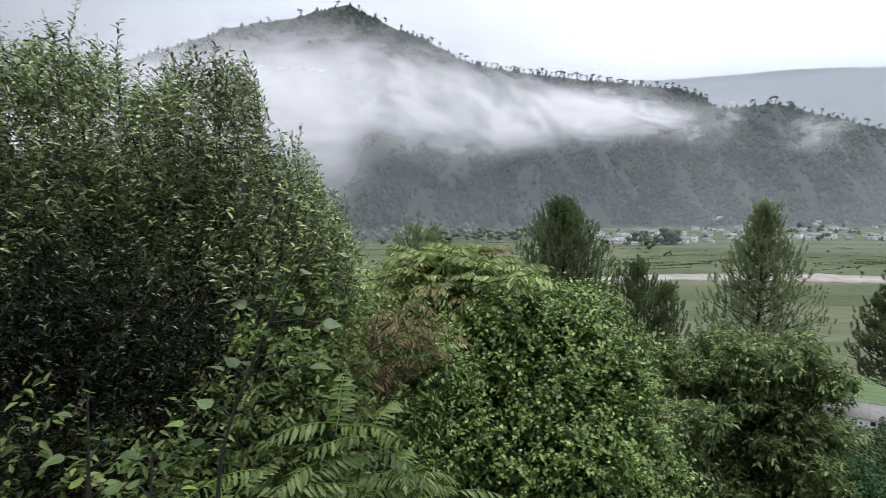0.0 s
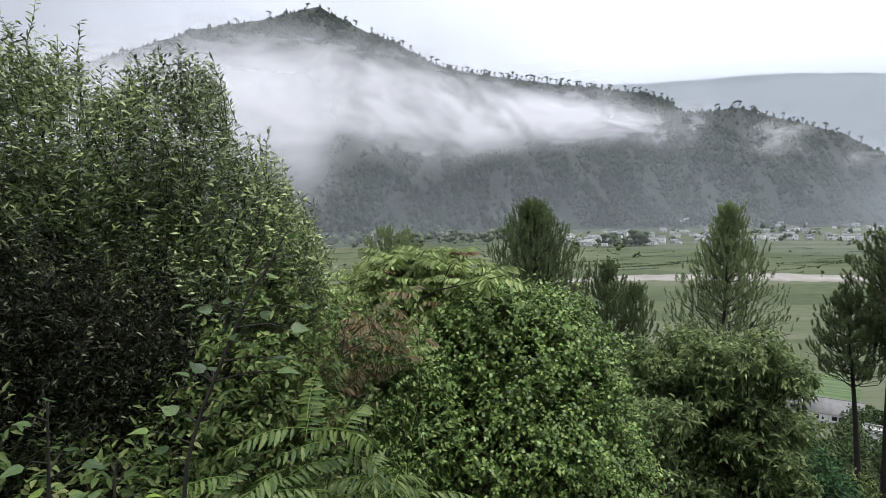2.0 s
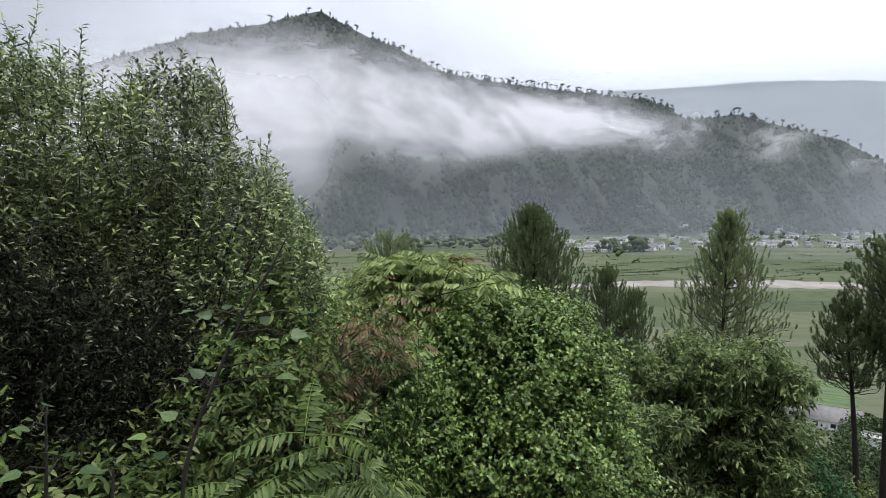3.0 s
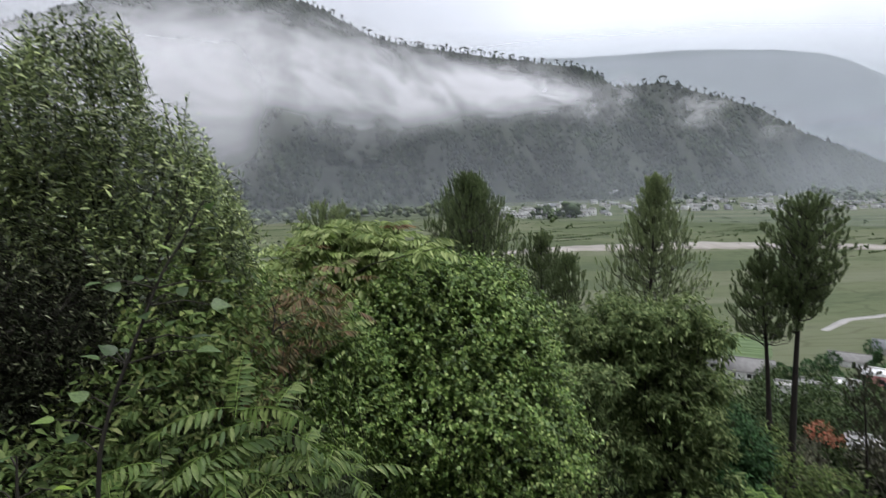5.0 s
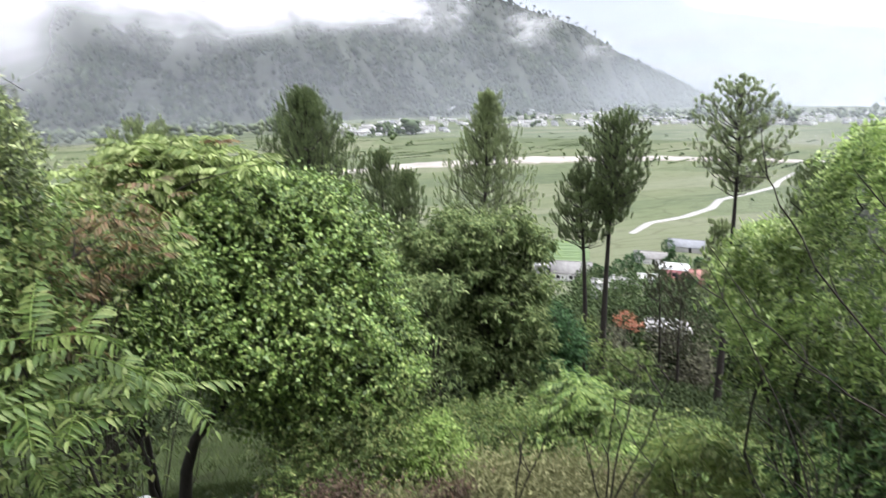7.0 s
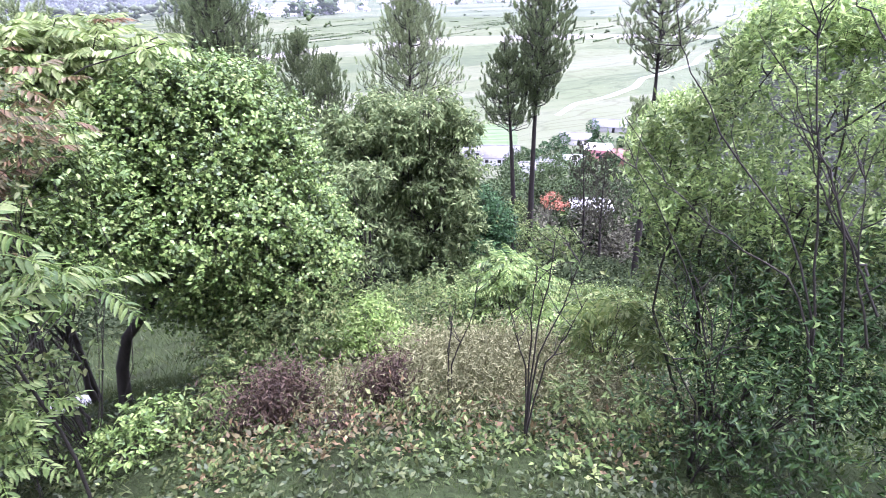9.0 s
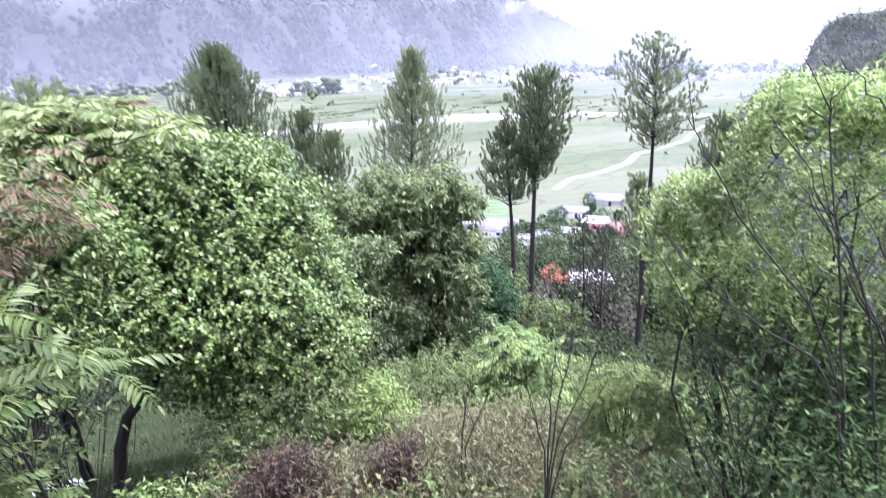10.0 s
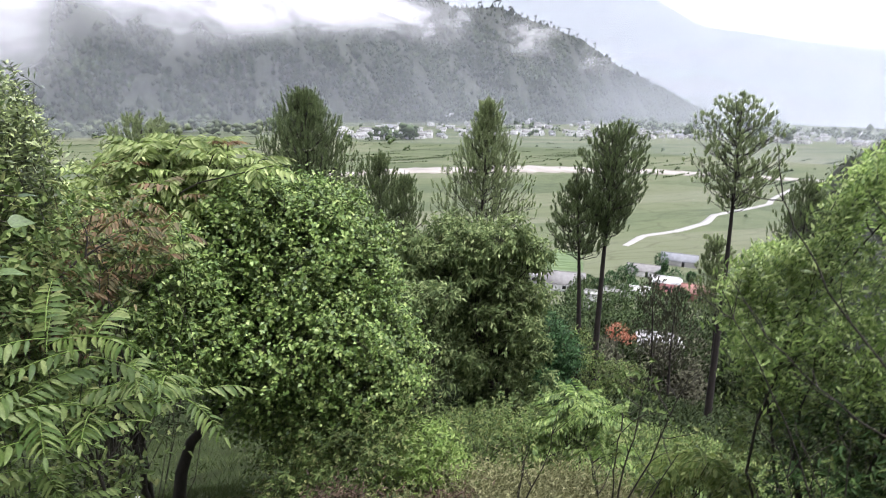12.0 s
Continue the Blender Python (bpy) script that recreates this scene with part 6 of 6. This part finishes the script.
def bare_sapling(az, d, marks, label):
    b = on_ground(az, d)
    root = thing("bare_sapling", b, label, "sapling", "bare saplings")
    leaf = Geo()
    for m in marks:
        p = np.array([tuple(b)] + [tuple(spot(a, d, e)) for a, e in m])
        k = np.linspace(0, len(p) - 1, 12)
        line = np.stack([np.interp(k, np.arange(len(p)), p[:, c]) for c in range(3)], 1)
        line[1:-1] += rng.normal(0, 0.01, (10, 3))
        g = Geo()
        g.tube(line, np.linspace(0.011, 0.003, 12), 5)
        twigs = []
        for _ in range(6):
            i = rng.integers(5, 11)
            e = line[i] + unit(noise_dirs(1)[0] * [1, 1, 0.4] + [0, 0, 0.8]) * rng.uniform(0.2, 0.45)
            tg = Geo()
            tg.tube(bend(line[i], e, 0.03, 5), np.linspace(0.005, 0.002, 5), 4)
            twigs.append(tg)
            leaf.leaves(np.repeat(e[None], 4, 0), noise_dirs(4) + [0, 0, 0.2], noise_dirs(4) + [0, 0, 1], 0.07, 0.03)
        stem = part("stem", g, M_BARK, root, smooth=True, origin=b)
        for tg in twigs:
            part("twig", tg, M_BARK, stem, smooth=True, origin=b)
    part("leaves", leaf, M_SHRUB, root, origin=b)


bare_sapling(43.0, 4.9, [[(43.6, -34), (44.6, -29), (45.1, -24)], [(43.8, -36), (45.8, -32), (47.6, -26.4), (48.6, -23.4)], [(42.6, -37), (41.4, -34.5), (40.4, -31.5)], [(43.2, -35), (42.8, -31), (43.4, -27)], [(44.6, -36.5), (47, -33.5), (48.6, -30)]], "thin bare sapling with a few leaves")
bare_sapling(61.5, 5.0, [[(61.4, -35), (60.6, -30), (58.4, -26.5)], [(61.9, -34), (62.3, -29), (61.6, -25)], [(61, -37), (57.5, -33.5), (54.2, -29.5)]], "thin bare sapling beside the shrubs")
bare_sapling(33.6, 5.6, [[(33.4, -36), (34.2, -31)], [(34.0, -36), (36, -33), (36.8, -29.6)]], "thin bare sapling among dry weeds")

# ---- undergrowth on the near slope ----
SH = dict(per=8, twig=0.22, limbs=10, fork=0.2, category="shrub", stems=3, twigs=0.004)
tree("shrub", "bright yellow-green leafy shrub", on_ground(22.6, 8.2), [lobe(23.4, 8.2, -32.6, 0.42, 0.4), lobe(25.6, 8.0, -34.5, 0.35, 0.3), lobe(21.2, 8.1, -34.5, 0.35, 0.3)], 420, leaf=0.09, width=0.035, leaf_mat=M_LIME, trunk_r=0.02, **SH)
tree("shrub", "grey-green shrub under the round tree", on_ground(14, 7.6), [lobe(13, 7.8, -30.5, 0.6, 0.5), lobe(17.5, 8.0, -29.5, 0.55, 0.5), lobe(9, 7.6, -34, 0.5, 0.45), lobe(14, 7.5, -34.5, 0.55, 0.4), lobe(20, 8.6, -28, 0.45, 0.4), lobe(11, 7.2, -37, 0.45, 0.35), lobe(17, 7.6, -32, 0.5, 0.4)], 1300, leaf=0.08, width=0.034, leaf_mat=M_SHRUB, trunk_r=0.02, **SH)
tree("shrub", "mid-green shrub on the slope", on_ground(29, 10.5), [lobe(28, 10.5, -31, 0.6, 0.45), lobe(31.5, 11, -30, 0.6, 0.5)], 260, leaf=0.1, width=0.04, leaf_mat=M_SHRUB, trunk_r=0.02, **SH)
frond_plant("fern_shrub", "broad shrub with layered pinnate leaves", on_ground(38.5, 11.5), scatter_heads([(36, 11.5, -28.5), (38.5, 11.5, -26.5), (41, 11.5, -27.5), (43, 11.2, -30), (39, 11, -31), (35, 11, -31), (41, 10.6, -33)], 46, (1.0, 0.3, 0.7)), M_ROUND, 0.55, 9, 0.15, 0.04, 7, 0.02)
frond_plant("leafy_shrub", "shrub with pale upright leaf whorls", on_ground(50, 7.6), scatter_heads([(48, 7.6, -30.5), (50.5, 7.6, -29.5), (53, 7.4, -30.5), (46.5, 7.6, -33), (51, 7.2, -34), (55, 7, -32)], 34, (1.0, 0.3, 0.8)), M_THICKET, 0.26, 5, 0.12, 0.035, 8, 0.01)


def stems_clump(name, label, az, d, spread, count, height, mat, width=0.012, category="grass", leafy=0):
    """Upright thin stems crowded on the ground."""
    b = on_ground(az, d)
    root = thing(name, b, label, category)
    x = b.x + rng.normal(0, spread, count)
    y = b.y + rng.normal(0, spread * 0.7, count)
    p = np.column_stack([x, y, ground_z(x, y) - 0.03])
    tip = p + np.column_stack([rng.normal(0, 0.16, count), rng.normal(0, 0.16, count), height * rng.uniform(0.3, 1.15, count)])
    g = Geo()
    g.needles(p, tip, width)
    if leafy:
        f = rng.uniform(0.25, 1, (count * leafy, 1))
        pos = np.repeat(p, leafy, 0) * (1 - f) + np.repeat(tip, leafy, 0) * f
        lf = Geo()
        lf.leaves(pos, noise_dirs(len(pos)) + [0, 0, 0.2], noise_dirs(len(pos)) + [0, 0, 1], 0.08, 0.02)
        part("foliage", lf, mat, root, origin=b, kind="stuff")
    part("growth", g, mat, root, origin=b, kind="stuff")
    return root


stems_clump("dead_ferns", "clump of dark red-brown dead fern stems", 13.6, 5.8, 0.22, 520, 0.8, M_DEADFERN, 0.014, "fern", 6)
stems_clump("dead_ferns", "clump of dark red-brown dead fern stems", 26.1, 5.8, 0.14, 400, 0.75, M_DEADFERN, 0.014, "fern", 6)
stems_clump("dead_ferns", "patch of reddish dead stems near the path", 20, 5.2, 0.25, 110, 0.25, M_DEADFERN, 0.012, "fern", 4)
stems_clump("dry_grass", "tall pale dry grass and weeds", 33, 7.2, 0.5, 1100, 0.9, M_DRY, 0.011, "grass", 5)
stems_clump("dry_grass", "tall pale dry grass and weeds", 39, 7.3, 0.5, 900, 0.85, M_DRY, 0.011, "grass", 5)
for az, d in ((28, 8.6), (36, 8.4), (45, 8.2), (48, 6.8), (42, 6.2), (37, 5.8), (55, 6.6), (20, 6.0)):
    stems_clump("dry_grass", "pale brown dry weeds and stalks", az, d, 0.45, 420, 0.55, M_DRY, 0.011, "grass", 3)
for az, d in ((30, 7.8), (38, 9.2), (44, 7.0), (18, 6.6), (34, 6.0)):
    stems_clump("withered_weeds", "brownish withered leafy weeds", az, d, 0.4, 160, 0.5, M_BROWN, 0.012, "weeds", 9)
stems_clump("dry_grass", "tall pale dry grass and weeds", 35, 6.1, 0.45, 800, 0.9, M_DRY, 0.011, "grass", 5)
stems_clump("dry_grass", "pale dry weeds under the wet tree", 50, 6.2, 0.5, 400, 0.5, M_DRY, 0.01, "grass", 3)
tree("shrub", "leafy green bush near the path", on_ground(30, 5.4), [lobe(29.8, 5.4, -42, 0.16, 0.4), lobe(30.6, 5.2, -44, 0.2, 0.25)], 70, leaf=0.075, width=0.035, leaf_mat=M_ROUND, trunk_r=0.012, **SH)
tree("shrub", "low green bush on the grassy bank", on_ground(-3, 6.0), [lobe(-3, 6.0, -39.5, 0.35, 0.25), lobe(1.5, 6.2, -38.5, 0.3, 0.22)], 130, leaf=0.08, width=0.035, leaf_mat=M_ROUND, trunk_r=0.012, **SH)
tree("shrub", "weedy shrub with pale leaves", on_ground(6, 6.0), [lobe(6, 6.0, -39.5, 0.35, 0.28), lobe(9, 6.2, -38.5, 0.3, 0.25)], 130, leaf=0.08, width=0.03, leaf_mat=M_SHRUB, trunk_r=0.012, **SH)
tree("shrub", "weedy shrub under the bare sapling", on_ground(46, 5.6), [lobe(46, 5.6, -41, 0.45, 0.3), lobe(52, 5.4, -39, 0.5, 0.35), lobe(40, 5.4, -43, 0.4, 0.25)], 260, leaf=0.08, width=0.03, leaf_mat=M_SHRUB, trunk_r=0.012, **SH)
# The next two shrubs carry the tree's shade in their leaf colour.
tree("shrub", "leafy shrub added under the light green tree, coloured dark for shade", on_ground(66, 5.8), [lobe(66, 6.0, -26, 0.8, 0.6), lobe(73, 6.0, -27, 0.9, 0.8), lobe(61, 6.0, -29, 0.55, 0.45), lobe(69, 5.4, -33, 0.8, 0.6)], 900, leaf=0.085, width=0.026, leaf_mat=M_UNDER, trunk_r=0.02, **SH)
tree("shrub", "weeds at the foot of the wet tree, coloured dark for shade", on_ground(62, 5.0), [lobe(60, 5.0, -39, 0.6, 0.4), lobe(66, 4.8, -37, 0.6, 0.5), lobe(72, 4.8, -36, 0.7, 0.5)], 330, leaf=0.07, width=0.024, leaf_mat=M_UNDER, trunk_r=0.012, **SH)


def pale_fern():
    b = on_ground(14, 6.3)
    root = thing("fern", b, "pale upright fern fronds", "fern")
    for k in range(9):
        g, s = Geo(), Geo()
        a = k * 0.7
        frond_geo(g, (0, 0, 0), (0.45 * math.cos(a), 0.45 * math.sin(a), 1.0), (math.cos(a), math.sin(a), 0.3), rng.uniform(0.6, 0.85), 14, 0.12, 0.028, 0.2, s)
        fr = part("frond", g, M_FEATHER, root)
        part("stalk", s, M_LIME, fr)


pale_fern()

for n, (az, d, s) in enumerate(((-5.6, 10.4, 0.2), (-7.2, 10.7, 0.27), (-8.6, 10.6, 0.22), (44, 6.3, 0.1))):
    p = on_ground(az, d)
    bm = bmesh.new()
    bmesh.ops.create_icosphere(bm, subdivisions=2, radius=s)
    for v in bm.verts:
        v.co *= 1 + 0.25 * noise.noise(v.co * (2.2 / s) * 0.4 + Vector((n * 3.1, 0, 0)))
        v.co.z *= 0.65
    me = bpy.data.meshes.new("stone")
    bm.to_mesh(me)
    bm.free()
    me.materials.append(M_STONE)
    ob = new("stone", me)
    ob.location = p + Vector((0, 0, s * 0.3))
    tagged(ob, "pale rounded stone lying in the grass", "stone", "stones on the bank")


def understory(name, count, az0, az1, d0, d1, size, mat, label, leaf, per=26):
    """Low leafy growth covering the slope."""
    az, d = rng.uniform(az0, az1, count), np.sqrt(rng.uniform(d0 * d0, d1 * d1, count))
    x, y = d * np.sin(np.radians(az)), d * np.cos(np.radians(az))
    s = size * rng.lognormal(0, 0.35, count)
    c = np.column_stack([x, y, ground_z(x, y)])
    o = noise_dirs(count * per)
    o[:, 2] = np.abs(o[:, 2])
    ss = np.repeat(s, per)[:, None]
    pos = np.repeat(c, per, 0) + o * ss * rng.uniform(0.35, 1.0, (count * per, 1))
    g = Geo()
    big = leaf * rng.uniform(0.7, 1.3, count * per)
    g.leaves(pos, o + rng.normal(0, 0.5, o.shape) + [0, 0, -0.2], o + rng.normal(0, 0.3, o.shape) + [0, 0, 0.7], big, big * 0.5, (0.42,))
    solo(name, g, mat, label, "undergrowth", "stuff")


understory("undergrowth", 1500, 8, 72, 9, 22, 0.4, M_SHRUB, "mixed low undergrowth covering the slope", 0.12, 30)
understory("undergrowth", 2600, -10, 74, 22, 60, 0.9, M_WOOD, "dark bushes covering the lower slope", 0.26, 36)
understory("undergrowth", 2200, -20, 74, 60, 165, 1.6, M_WOOD, "dark bushes down to the valley floor", 0.6, 26)
understory("weeds_cover", 1500, -35, 72, 3.6, 9, 0.16, M_GRASS, "short weeds and grass tufts on the bank", 0.07, 18)


understory("weeds_cover", 230, 2, 58, 4.4, 8, 0.24, M_SHRUB, "leafy green weeds on the bank", 0.075, 26)
understory("weeds_cover", 260, 4, 58, 4.4, 8.5, 0.24, M_WITHERED, "brownish withered weeds on the bank", 0.075, 20)


def grass(count, az0, az1, d0, d1, h, w):
    az, d = rng.uniform(az0, az1, count), np.sqrt(rng.uniform(d0 * d0, d1 * d1, count))
    x, y = d * np.sin(np.radians(az)), d * np.cos(np.radians(az))
    p = np.column_stack([x, y, ground_z(x, y) - 0.02])
    tip = p + np.column_stack([rng.normal(0, 0.4 * h, count), rng.normal(0, 0.4 * h, count), h * rng.uniform(0.5, 1.2, count)])
    g = Geo()
    g.needles(p, tip, w)
    solo("grass", g, M_GRASS, "green grass growing over the bank", "grass", "stuff")


grass(30000, -36, 76, 3, 11, 0.14, 0.008)
grass(16000, -20, 76, 10, 26, 0.3, 0.02)
grass(16000, -16, 14, 6, 11, 0.16, 0.012)
